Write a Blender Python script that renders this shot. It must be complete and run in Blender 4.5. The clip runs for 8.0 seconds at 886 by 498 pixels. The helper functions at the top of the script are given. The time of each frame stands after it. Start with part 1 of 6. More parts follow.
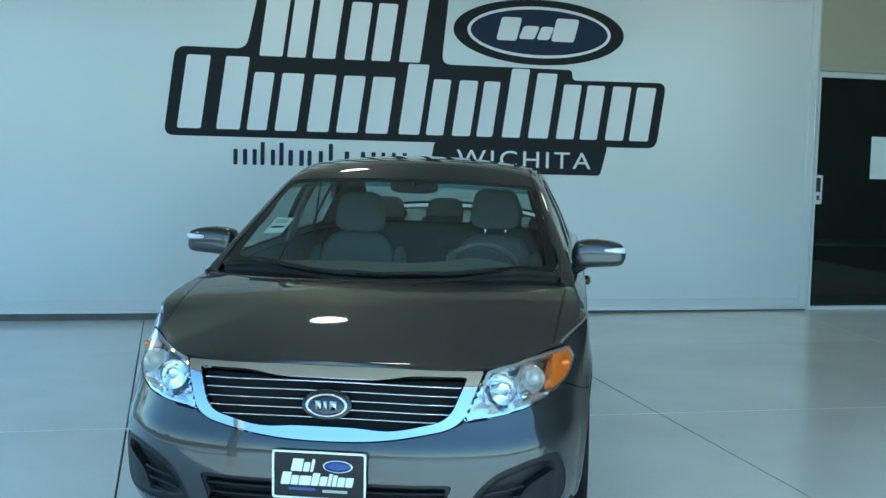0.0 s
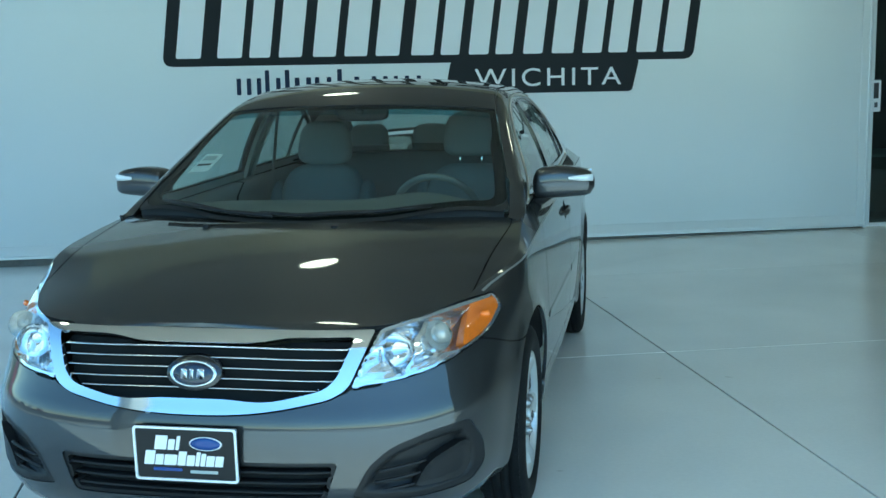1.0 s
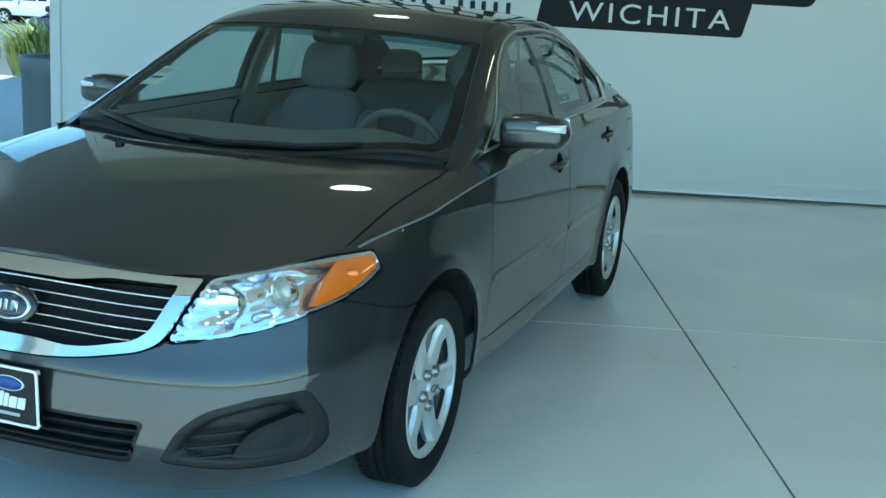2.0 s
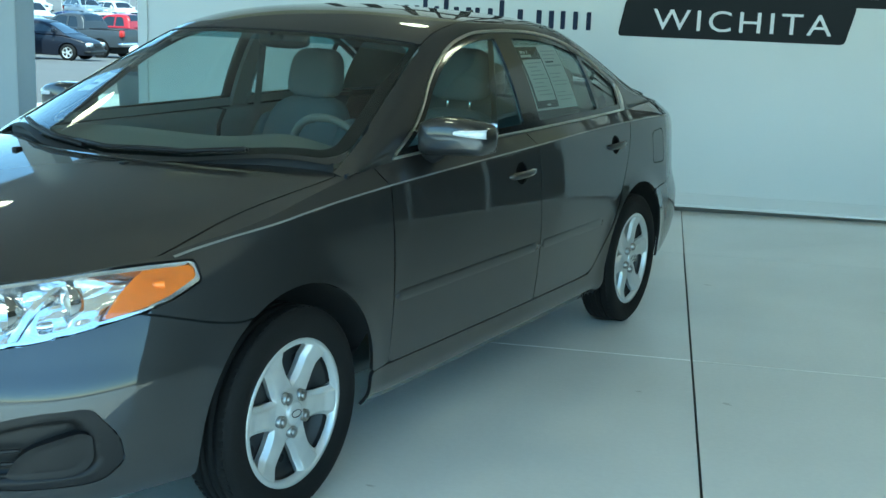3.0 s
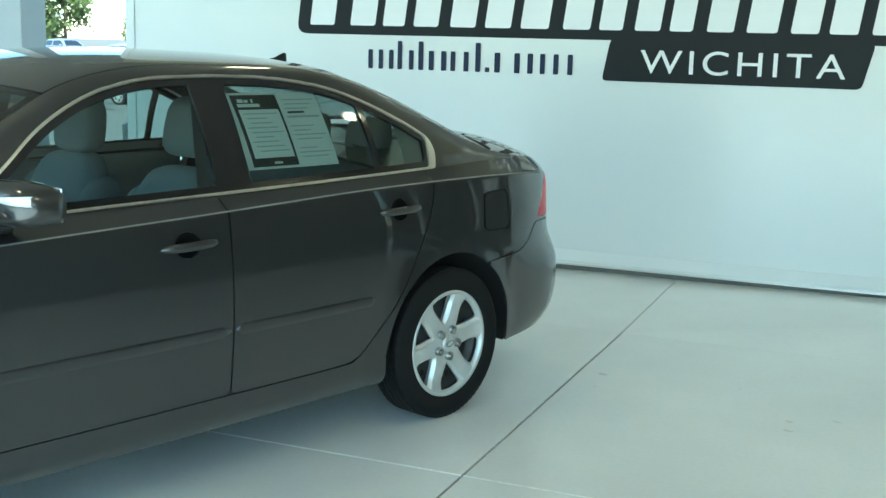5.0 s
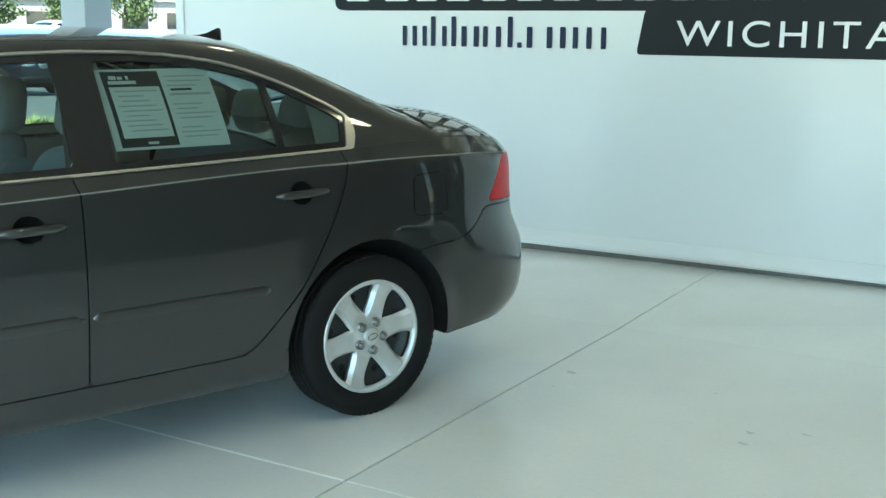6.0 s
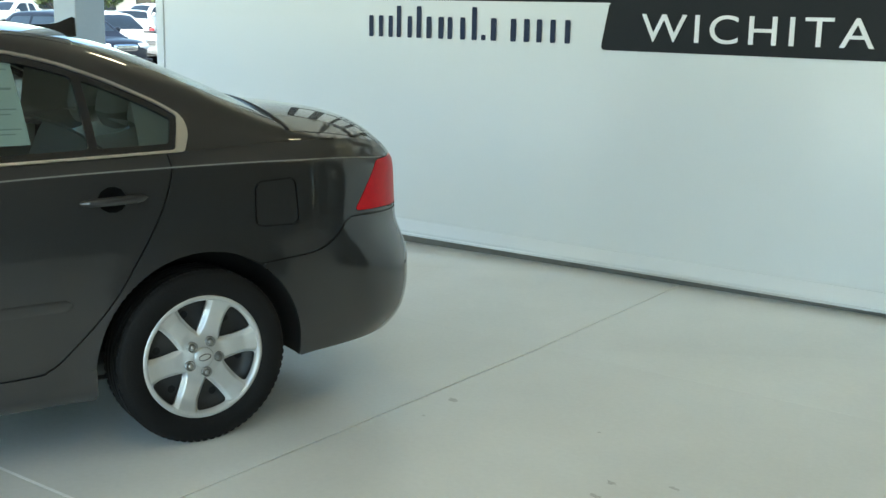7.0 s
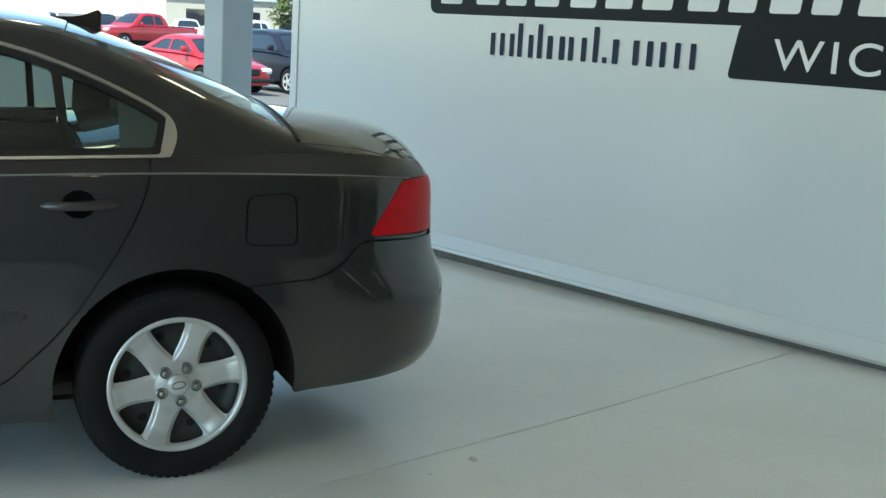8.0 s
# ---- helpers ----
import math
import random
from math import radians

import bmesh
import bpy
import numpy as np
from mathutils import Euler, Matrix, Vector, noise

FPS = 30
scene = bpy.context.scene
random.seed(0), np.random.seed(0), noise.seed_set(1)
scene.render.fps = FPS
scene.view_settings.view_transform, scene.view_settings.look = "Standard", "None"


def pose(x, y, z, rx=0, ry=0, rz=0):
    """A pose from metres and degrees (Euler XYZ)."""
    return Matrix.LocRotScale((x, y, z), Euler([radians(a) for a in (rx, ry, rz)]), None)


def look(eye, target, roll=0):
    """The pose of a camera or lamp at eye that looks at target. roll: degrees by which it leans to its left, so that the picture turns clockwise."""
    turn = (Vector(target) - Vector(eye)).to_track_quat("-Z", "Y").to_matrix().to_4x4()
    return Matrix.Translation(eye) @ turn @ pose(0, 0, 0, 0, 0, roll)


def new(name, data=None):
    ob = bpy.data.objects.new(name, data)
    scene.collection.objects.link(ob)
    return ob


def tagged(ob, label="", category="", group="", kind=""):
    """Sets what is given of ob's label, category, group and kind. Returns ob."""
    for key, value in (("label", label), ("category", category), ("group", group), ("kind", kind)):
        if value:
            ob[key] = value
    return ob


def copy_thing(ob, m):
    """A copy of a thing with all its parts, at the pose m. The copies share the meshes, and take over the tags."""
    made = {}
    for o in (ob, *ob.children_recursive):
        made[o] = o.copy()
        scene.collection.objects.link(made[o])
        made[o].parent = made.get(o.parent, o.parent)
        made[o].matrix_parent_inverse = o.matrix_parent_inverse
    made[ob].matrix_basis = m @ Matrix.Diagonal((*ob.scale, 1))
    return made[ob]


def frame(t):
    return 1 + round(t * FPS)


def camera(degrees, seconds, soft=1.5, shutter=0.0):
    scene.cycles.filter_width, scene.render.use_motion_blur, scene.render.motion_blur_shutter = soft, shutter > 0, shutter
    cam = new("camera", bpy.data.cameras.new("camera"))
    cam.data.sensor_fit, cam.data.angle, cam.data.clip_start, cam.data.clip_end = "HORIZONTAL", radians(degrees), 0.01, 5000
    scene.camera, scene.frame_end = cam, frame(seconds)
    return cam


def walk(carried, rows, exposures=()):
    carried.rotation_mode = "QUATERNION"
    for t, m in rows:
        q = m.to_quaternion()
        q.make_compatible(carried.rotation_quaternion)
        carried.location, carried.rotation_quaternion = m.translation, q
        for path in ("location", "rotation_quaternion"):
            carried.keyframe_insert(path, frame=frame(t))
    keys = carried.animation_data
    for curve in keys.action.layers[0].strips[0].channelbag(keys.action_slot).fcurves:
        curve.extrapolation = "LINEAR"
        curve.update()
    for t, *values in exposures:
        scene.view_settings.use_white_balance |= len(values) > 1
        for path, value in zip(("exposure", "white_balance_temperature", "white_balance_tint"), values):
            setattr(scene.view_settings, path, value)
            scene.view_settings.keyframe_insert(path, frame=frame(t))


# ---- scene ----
cam = camera(42.1, 8.0)
PATH = [
    (0, (0.764, -3.646, 1.517), (0.555, -1.664, 1.349), 1.5),
    (0.5, (1.033, -3.309, 1.484), (0.75, -1.358, 1.149), 0.7),
    (1, (1.311, -2.986, 1.514), (0.944, -1.044, 1.212), -1.0),
    (1.5, (1.726, -2.664, 1.512), (1.178, -0.773, 1.16), 1.7),
    (1.7, (1.84, -2.523, 1.535), (1.275, -0.651, 1.112), 2.5),
    (2.8, (2.666, -1.774, 1.529), (1.719, -0.06, 1.123), 3.2),
    (3, (2.81, -1.613, 1.487), (1.842, 0.088, 1.077), 2.3),
    (3.5, (3.085, -1.19, 1.474), (2.017, 0.455, 1.086), 1.9),
    (4, (3.427, -0.762, 1.485), (2.183, 0.743, 1.053), 1.8),
    (4.5, (3.649, -0.254, 1.5), (2.409, 1.246, 1.038), 3.5),
    (4.7, (3.749, -0.084, 1.513), (2.517, 1.45, 1.156), 2.1),
    (5.8, (4.315, 0.95, 1.529), (2.822, 2.214, 1.112), 1.3),
    (6, (4.368, 1.135, 1.5), (2.855, 2.386, 1.119), 0.5),
    (6.5, (4.563, 1.617, 1.521), (2.962, 2.749, 1.127), 1.8),
    (7, (4.575, 2.145, 1.535), (2.961, 3.254, 1.13), 1.2),
    (7.5, (4.562, 2.592, 1.471), (2.841, 3.534, 1.081), 1.8),
    (8, (4.446, 3.007, 1.469), (2.644, 3.794, 1.103), 3.4),
]
walk(cam, [(t, look(eye, target, roll)) for t, eye, target, roll in PATH],
     exposures=[(0.0, 1.16, 5120, -14), (1.5, 1.13, 5240, -20), (3.0, 1.42, 5480, -21), (4.5, 1.97, 6080, -17), (6.0, 2.04, 6300, -10), (7.0, 1.86, 6850, -4), (8.0, 1.43, 6600, -4)])


# ---- world, sun, exposure ----
world = bpy.data.worlds.new("world")
scene.world = world
world.use_nodes = True
wt = world.node_tree
sky = wt.nodes.new("ShaderNodeTexSky")
sky.sky_type, sky.sun_disc = "NISHITA", False
SUN_UP, SUN_ROUND = radians(55), radians(140)
sky.sun_elevation, sky.sun_rotation = SUN_UP, SUN_ROUND
sky.air_density, sky.dust_density, sky.ozone_density = 1.0, 0.1, 3.0
wt.links.new(sky.outputs["Color"], wt.nodes["Background"].inputs["Color"])
wt.nodes["Background"].inputs["Strength"].default_value = 0.15
sun = new("sun", bpy.data.lights.new("sun", "SUN"))
sun.data.energy, sun.data.angle, sun.data.color = 4.0, radians(0.5), (1.0, 0.96, 0.9)
sun_way = Vector((math.sin(SUN_ROUND) * math.cos(SUN_UP), math.cos(SUN_ROUND) * math.cos(SUN_UP), math.sin(SUN_UP)))
sun.matrix_world = look(sun_way * 40, (0, 0, 0))

LAMP_POWER = 1.9

# ---- materials ----


def material(name, color, rough=0.5, metal=0.0, grain=0.0, scale=20.0, bump=0.0, patch=0.0, patch_scale=1.5,
             coat=0.0, spec=0.5, flake=0.0, vary=0.0):
    """A surface with fine grain, larger patches of wear and optional relief."""
    m = bpy.data.materials.new(name)
    m.use_nodes = True
    nt = m.node_tree
    b = nt.nodes["Principled BSDF"]
    b.inputs["Base Color"].default_value = (*color, 1)
    b.inputs["Roughness"].default_value = rough
    b.inputs["Metallic"].default_value = metal
    b.inputs["Specular IOR Level"].default_value = spec
    b.inputs["Coat Weight"].default_value = coat
    b.inputs["Coat Roughness"].default_value = 0.02
    if grain or patch or bump or vary or flake:
        co = nt.nodes.new("ShaderNodeTexCoord")
        n1 = nt.nodes.new("ShaderNodeTexNoise")
        n1.inputs["Scale"].default_value, n1.inputs["Detail"].default_value = scale, 6
        n2 = nt.nodes.new("ShaderNodeTexNoise")
        n2.inputs["Scale"].default_value, n2.inputs["Detail"].default_value = patch_scale, 5
        nt.links.new(co.outputs["Object"], n1.inputs["Vector"])
        nt.links.new(co.outputs["Object"], n2.inputs["Vector"])

        def math_node(op, a, c):
            k = nt.nodes.new("ShaderNodeMath")
            k.operation = op
            for i, v in enumerate((a, c)):
                if isinstance(v, (int, float)):
                    k.inputs[i].default_value = v
                else:
                    nt.links.new(v, k.inputs[i])
            return k.outputs[0]
        g = math_node("MULTIPLY", math_node("SUBTRACT", n1.outputs["Fac"], 0.5), 2 * grain)
        p = math_node("MULTIPLY", math_node("SUBTRACT", n2.outputs["Fac"], 0.5), 2 * patch)
        total = math_node("ADD", math_node("ADD", g, p), 1.0)
        if vary:
            info = nt.nodes.new("ShaderNodeObjectInfo")
            total = math_node("ADD", total, math_node("MULTIPLY", math_node("SUBTRACT", info.outputs["Random"], 0.5), 2 * vary))
        hsv = nt.nodes.new("ShaderNodeHueSaturation")
        hsv.inputs["Color"].default_value = (*color, 1)
        nt.links.new(total, hsv.inputs["Value"])
        nt.links.new(hsv.outputs["Color"], b.inputs["Base Color"])
        r = math_node("ADD", math_node("MULTIPLY", math_node("SUBTRACT", n2.outputs["Fac"], 0.5), 0.25 * patch + 0.1 * grain), rough)
        nt.links.new(r, b.inputs["Roughness"])
        if bump:
            bn = nt.nodes.new("ShaderNodeBump")
            bn.inputs["Strength"].default_value, bn.inputs["Distance"].default_value = 0.6, bump
            nt.links.new(n1.outputs["Fac"], bn.inputs["Height"])
            nt.links.new(bn.outputs["Normal"], b.inputs["Normal"])
    return m


def glass_material(name, tint=(0.8, 0.9, 0.87), rough=0.0, ior=1.5):
    """Thin glazing: clear with a tint, and a gloss that grows at grazing angles."""
    m = bpy.data.materials.new(name)
    m.use_nodes = True
    nt = m.node_tree
    nt.nodes.remove(nt.nodes["Principled BSDF"])
    clear, gloss = nt.nodes.new("ShaderNodeBsdfTransparent"), nt.nodes.new("ShaderNodeBsdfGlossy")
    clear.inputs["Color"].default_value = (*tint, 1)
    gloss.inputs["Roughness"].default_value = rough
    gloss.inputs["Color"].default_value = (1, 1, 1, 1)
    face, mix = nt.nodes.new("ShaderNodeLayerWeight"), nt.nodes.new("ShaderNodeMixShader")
    face.inputs["Blend"].default_value = 0.5
    power, scale = nt.nodes.new("ShaderNodeMath"), nt.nodes.new("ShaderNodeMath")
    power.operation, scale.operation = "POWER", "MULTIPLY_ADD"
    power.inputs[1].default_value = 4.2
    base = ((ior - 1) / (ior + 1)) ** 2 * 1.6
    scale.inputs[1].default_value, scale.inputs[2].default_value = 0.92 - base, base
    nt.links.new(face.outputs["Facing"], power.inputs[0])
    nt.links.new(power.outputs[0], scale.inputs[0])
    nt.links.new(scale.outputs[0], mix.inputs[0])
    nt.links.new(clear.outputs[0], mix.inputs[1])
    nt.links.new(gloss.outputs[0], mix.inputs[2])
    nt.links.new(mix.outputs[0], nt.nodes["Material Output"].inputs["Surface"])
    return m


def glow_material(name, color, strength):
    m = material(name, color, 0.4)
    b = m.node_tree.nodes["Principled BSDF"]
    b.inputs["Emission Color"].default_value = (*color, 1)
    b.inputs["Emission Strength"].default_value = strength
    return m


PAINT = material("graphite_metallic_paint", (0.040, 0.0420, 0.0445), 0.45, 0.80, grain=0.10, scale=900, patch=0.04, patch_scale=3, coat=1.0)
PAINT.node_tree.nodes["Principled BSDF"].inputs["Coat IOR"].default_value = 1.65
CHROME = material("chrome", (0.78, 0.79, 0.80), 0.06, 1.0, patch=0.05, patch_scale=8)
SATIN = material("satin_bright_trim", (0.74, 0.73, 0.69), 0.34, 1.0, patch=0.05, patch_scale=9)
SILVER = material("silver_wheel_paint", (0.60, 0.61, 0.60), 0.32, 0.45, grain=0.05, scale=400, patch=0.08, patch_scale=14, coat=0.4)
BLACK = material("black_plastic", (0.011, 0.011, 0.012), 0.5, spec=0.35, grain=0.15, scale=300, patch=0.1, patch_scale=8)
GLOSSBLACK = material("gloss_black", (0.010, 0.010, 0.011), 0.12, patch=0.05, coat=0.5)
DARK = material("dark_cavity", (0.008, 0.008, 0.008), 0.9, patch=0.1)
RUBBER = material("tyre_rubber", (0.007, 0.007, 0.007), 0.75, spec=0.25, grain=0.25, scale=120, patch=0.2, patch_scale=9, bump=0.0015)
STEEL = material("dull_steel", (0.12, 0.12, 0.125), 0.5, 0.8, grain=0.2, scale=80, patch=0.25)
GLASS = glass_material("tinted_window_glass", (0.70, 0.81, 0.78))
REARGLASS = glass_material("dark_tinted_window_glass", (0.50, 0.585, 0.56))
SCREEN = glass_material("windscreen_glass", (0.84, 0.94, 0.90))
LENS = glass_material("clear_lamp_lens", (0.93, 0.95, 0.96), 0.0, 1.45)
REDLENS = material("red_tail_lens", (0.62, 0.001, 0.008), 0.3, spec=0.12, grain=0.12, scale=70, patch=0.25, patch_scale=14, coat=0.08)
CLOTH = material("grey_seat_cloth", (0.145, 0.155, 0.152), 0.9, grain=0.18, scale=220, patch=0.08, patch_scale=6, bump=0.001)
TRIM = material("grey_interior_plastic", (0.22, 0.225, 0.215), 0.6, grain=0.1, scale=200, patch=0.06)
DASHTOP = material("grey_dash_plastic", (0.13, 0.134, 0.124), 0.6, grain=0.15, scale=260, patch=0.08)
HEADLINER = material("pale_headliner", (0.45, 0.45, 0.42), 0.95, grain=0.06, scale=300)
PAPER = material("white_paper", (0.72, 0.76, 0.74), 0.6, patch=0.05, patch_scale=8)
INK = material("black_ink", (0.02, 0.02, 0.022), 0.5, patch=0.1)
GREYINK = material("grey_print", (0.42, 0.45, 0.44), 0.6, patch=0.1)
WHITE = material("white_print", (0.80, 0.80, 0.80), 0.4, patch=0.03)
BLUE = material("deep_blue_enamel", (0.015, 0.05, 0.22), 0.25, patch=0.06)
BOARD = material("white_gloss_panel", (0.68, 0.70, 0.70), 0.16, grain=0.01, scale=60, patch=0.05, patch_scale=0.6)
SIGNBLACK = material("black_sign_vinyl", (0.011, 0.012, 0.014), 0.45, spec=0.18, grain=0.1, scale=90, patch=0.08, patch_scale=2)
NAVY = material("navy_sign_vinyl", (0.016, 0.024, 0.055), 0.45, spec=0.18, grain=0.1, scale=90, patch=0.08, patch_scale=2)
CONCRETE = material("pale_coated_concrete", (0.83, 0.84, 0.795), 0.20, grain=0.05, scale=45, patch=0.13, patch_scale=1.1, bump=0.0006)
JOINT = material("joint_filler", (0.035, 0.037, 0.035), 0.8, grain=0.3, scale=60, patch=0.3, patch_scale=4)
PALEJOINT = material("pale_joint_filler", (0.93, 0.94, 0.92), 0.5, grain=0.2, scale=60, patch=0.25, patch_scale=4)
FAINTJOINT = material("worn_joint_filler", (0.86, 0.87, 0.83), 0.4, grain=0.3, scale=30, patch=0.3, patch_scale=2)
STAIN = material("dark_scuff", (0.50, 0.50, 0.46), 0.7, grain=0.4, scale=90, patch=0.3, patch_scale=12)
BEIGE = material("beige_painted_wall", (0.40, 0.38, 0.27), 0.7, grain=0.05, scale=60, patch=0.08, patch_scale=1)
CEILING = material("tan_soffit", (0.30, 0.272, 0.232), 0.8, grain=0.05, scale=40, patch=0.06)
ALU = material("brushed_aluminium", (0.60, 0.61, 0.61), 0.35, 0.9, grain=0.08, scale=120, patch=0.08)
COLUMN = material("pale_grey_column_paint", (0.40, 0.415, 0.40), 0.5, grain=0.04, scale=50, patch=0.08, patch_scale=1.2)
ASPHALT = material("asphalt", (0.11, 0.11, 0.106), 0.85, grain=0.25, scale=70, patch=0.2, patch_scale=0.25, bump=0.004)
SIDEWALK = material("outdoor_concrete", (0.50, 0.495, 0.465), 0.8, grain=0.12, scale=40, patch=0.12, patch_scale=0.6, bump=0.002)

# ---- small mesh tools ----


def part(name, bm, mat, parent=None, label="", smooth=True):
    """Links a bmesh as one mesh object, under parent if given."""
    me = bpy.data.meshes.new(name)
    bm.normal_update()
    bm.to_mesh(me)
    bm.free()
    if isinstance(mat, (list, tuple)):
        for k in mat:
            me.materials.append(k)
    else:
        me.materials.append(mat)
    if smooth:
        me.polygons.foreach_set("use_smooth", [True] * len(me.polygons))
    ob = new(name, me)
    if parent is not None:
        ob.parent = parent
    if label:
        tagged(ob, label)
    return ob


def thing(name, label, category, group="", kind="", at=(0, 0, 0), turn=0):
    ob = new(name)
    ob.matrix_world = pose(*at, 0, 0, turn)
    ob.empty_display_size = 0.1
    return tagged(ob, label, category, group, kind)


def box(bm, x0, x1, y0, y1, z0, z1, bevel=0.0, seg=2):
    """A box with softened edges, added to bm; returns its verts."""
    r = bmesh.ops.create_cube(bm, size=1)
    vs = r["verts"]
    for v in vs:
        v.co = Vector((x0 + (v.co.x + 0.5) * (x1 - x0), y0 + (v.co.y + 0.5) * (y1 - y0), z0 + (v.co.z + 0.5) * (z1 - z0)))
    if bevel:
        es = list({e for v in vs for e in v.link_edges})
        q = bmesh.ops.bevel(bm, geom=es, offset=bevel, segments=seg, profile=0.5, affect="EDGES")
        vs = list({v for f in q["faces"] for v in f.verts} | {v for v in vs if v.is_valid})
    return vs


def boxes(*rows, bevel=0.0):
    bm = bmesh.new()
    for r in rows:
        box(bm, *r, bevel=bevel)
    return bm


def lathe(profile, steps=48, axis="x"):
    """Turns (radius, height) pairs round an axis."""
    bm = bmesh.new()
    rings = []
    for r, h in profile:
        ring = []
        for i in range(steps):
            a = 2 * math.pi * i / steps
            c, s = r * math.cos(a), r * math.sin(a)
            ring.append(bm.verts.new((h, c, s) if axis == "x" else (c, s, h)))
        rings.append(ring)
    for a, b in zip(rings, rings[1:]):
        for i in range(steps):
            j = (i + 1) % steps
            bm.faces.new((a[i], a[j], b[j], b[i]))
    return bm


def tube(points, radius, steps=8, closed=False):
    """A round bar along points."""
    bm = bmesh.new()
    pts = [Vector(p) for p in points]
    rings = []
    n = len(pts)
    for i, p in enumerate(pts):
        a = pts[(i - 1) % n] if closed or i else p
        b = pts[(i + 1) % n] if closed or i < n - 1 else p
        d = (b - a).normalized()
        u = d.cross(Vector((0.13, 0.21, 0.97))).normalized()
        w = d.cross(u)
        r = radius(i / max(1, n - 1)) if callable(radius) else radius
        rings.append([bm.verts.new(p + r * (math.cos(k) * u + math.sin(k) * w)) for k in (2 * math.pi * j / steps for j in range(steps))])
    for i in range(n if closed else n - 1):
        a, b = rings[i], rings[(i + 1) % n]
        for j in range(steps):
            bm.faces.new((a[j], a[(j + 1) % steps], b[(j + 1) % steps], b[j]))
    if not closed:
        bm.faces.new(rings[0][::-1])
        bm.faces.new(rings[-1])
    return bm


def rounded(points, radius, steps=5):
    """A 2D outline with its corners rounded."""
    out = []
    n = len(points)
    for i in range(n):
        p, a, b = (Vector(points[k]) for k in (i, i - 1, (i + 1) % n))
        r = radius[i] if isinstance(radius, (list, tuple)) else radius
        da, db = (a - p), (b - p)
        r1 = min(r, da.length * 0.48, db.length * 0.48)
        s, e = p + da.normalized() * r1, p + db.normalized() * r1
        for k in range(steps + 1):
            t = k / steps
            out.append((1 - t) ** 2 * s + 2 * t * (1 - t) * p + t * t * e)
    return [(v.x, v.y) for v in out]


def slab(outline, thick, place=None, bm=None, bevel=0.0):
    """A plate from a 2D outline in x, z; its face looks to -y, and it reaches thick behind."""
    bm = bm or bmesh.new()
    place = place or (lambda x, y, z: (x, y, z))
    front = [bm.verts.new(place(x, 0, z)) for x, z in outline]
    back = [bm.verts.new(place(x, thick, z)) for x, z in outline]
    n = len(outline)
    bm.faces.new(front)
    bm.faces.new(back[::-1])
    for i in range(n):
        j = (i + 1) % n
        bm.faces.new((front[j], front[i], back[i], back[j]))
    bmesh.ops.recalc_face_normals(bm, faces=bm.faces[:])
    return bm


def smoothline(points, sigma=0.0, samples=400):
    """A smooth function through (place, value) pairs, soft over the length sigma."""
    px, py = (np.array(c, float) for c in zip(*points))
    d = np.diff(py) / np.diff(px)
    m = np.zeros(len(px))
    m[0], m[-1] = d[0], d[-1]
    for i in range(1, len(px) - 1):
        m[i] = 0 if d[i - 1] * d[i] <= 0 else 2 * d[i - 1] * d[i] / (d[i - 1] + d[i])
    xs = np.linspace(px[0], px[-1], samples)
    k = np.clip(np.searchsorted(px, xs) - 1, 0, len(px) - 2)
    h = px[k + 1] - px[k]
    t = (xs - px[k]) / h
    ys = ((1 + 2 * t) * (1 - t) ** 2 * py[k] + t * (1 - t) ** 2 * h * m[k] + t * t * (3 - 2 * t) * py[k + 1] + t * t * (t - 1) * h * m[k + 1])
    if sigma:
        step = xs[1] - xs[0]
        r = int(3 * sigma / step) + 1
        w = np.exp(-0.5 * (np.arange(-r, r + 1) * step / sigma) ** 2)
        w /= w.sum()
        lo = ys[0] + (np.arange(-r, 0)) * (ys[1] - ys[0])
        hi = ys[-1] + (np.arange(1, r + 1)) * (ys[-1] - ys[-2])
        ys = np.convolve(np.concatenate([lo, ys, hi]), w, "valid")
    return lambda q: np.interp(q, xs, ys)

# ---- the place: floor, sign wall, canopy, yard ----


def smooth01(a, b, v):
    t = np.clip((v - a) / (b - a), 0, 1)
    return t * t * (3 - 2 * t)


TURN = math.degrees(math.atan2(0.331, 0.9436))
ORIGIN = Matrix.Translation((-2.142, 6.105, 0)) @ pose(0, 0, 0, 0, 0, TURN)


def setting(name, bm, mat, label, category, smooth=False, parent=None):
    """A piece of the setting, laid out along the sign wall: x along it, y behind it."""
    ob = part(name, bm, mat, parent, "", smooth)
    if parent is None:
        ob.matrix_world = ORIGIN
        tagged(ob, label, category, kind="structure")
    return ob


CEIL = 3.75
A_CUTS, N_CUTS = (-4.6, -3.775, -0.715, 2.344, 5.404, 8.464, 11.2), (-14.4, -10.016, -6.956, -3.896, 0.9)
floor = setting("floor", boxes((-4.6, 11.2, -14.4, 0.9, -0.16, -0.012)), JOINT, "pale grey-white coated concrete floor with cut joints", "floor")
# the yard: level near the canopy, then falling away gently behind the wall


def yard_z(a, n):
    far = 1 - 0.85 * smooth01(25.0, 50.0, -a)
    return -0.14 - 0.0325 * far * (np.clip(n - 4.6, 0, 34.0) + 0.5 * np.clip(n - 38.6, 0, 12.0))


def yard_at(x, y):
    """Height of the yard at a place of the world."""
    p = ORIGIN.inverted() @ Vector((x, y, 0))
    return float(yard_z(p.x, p.y))


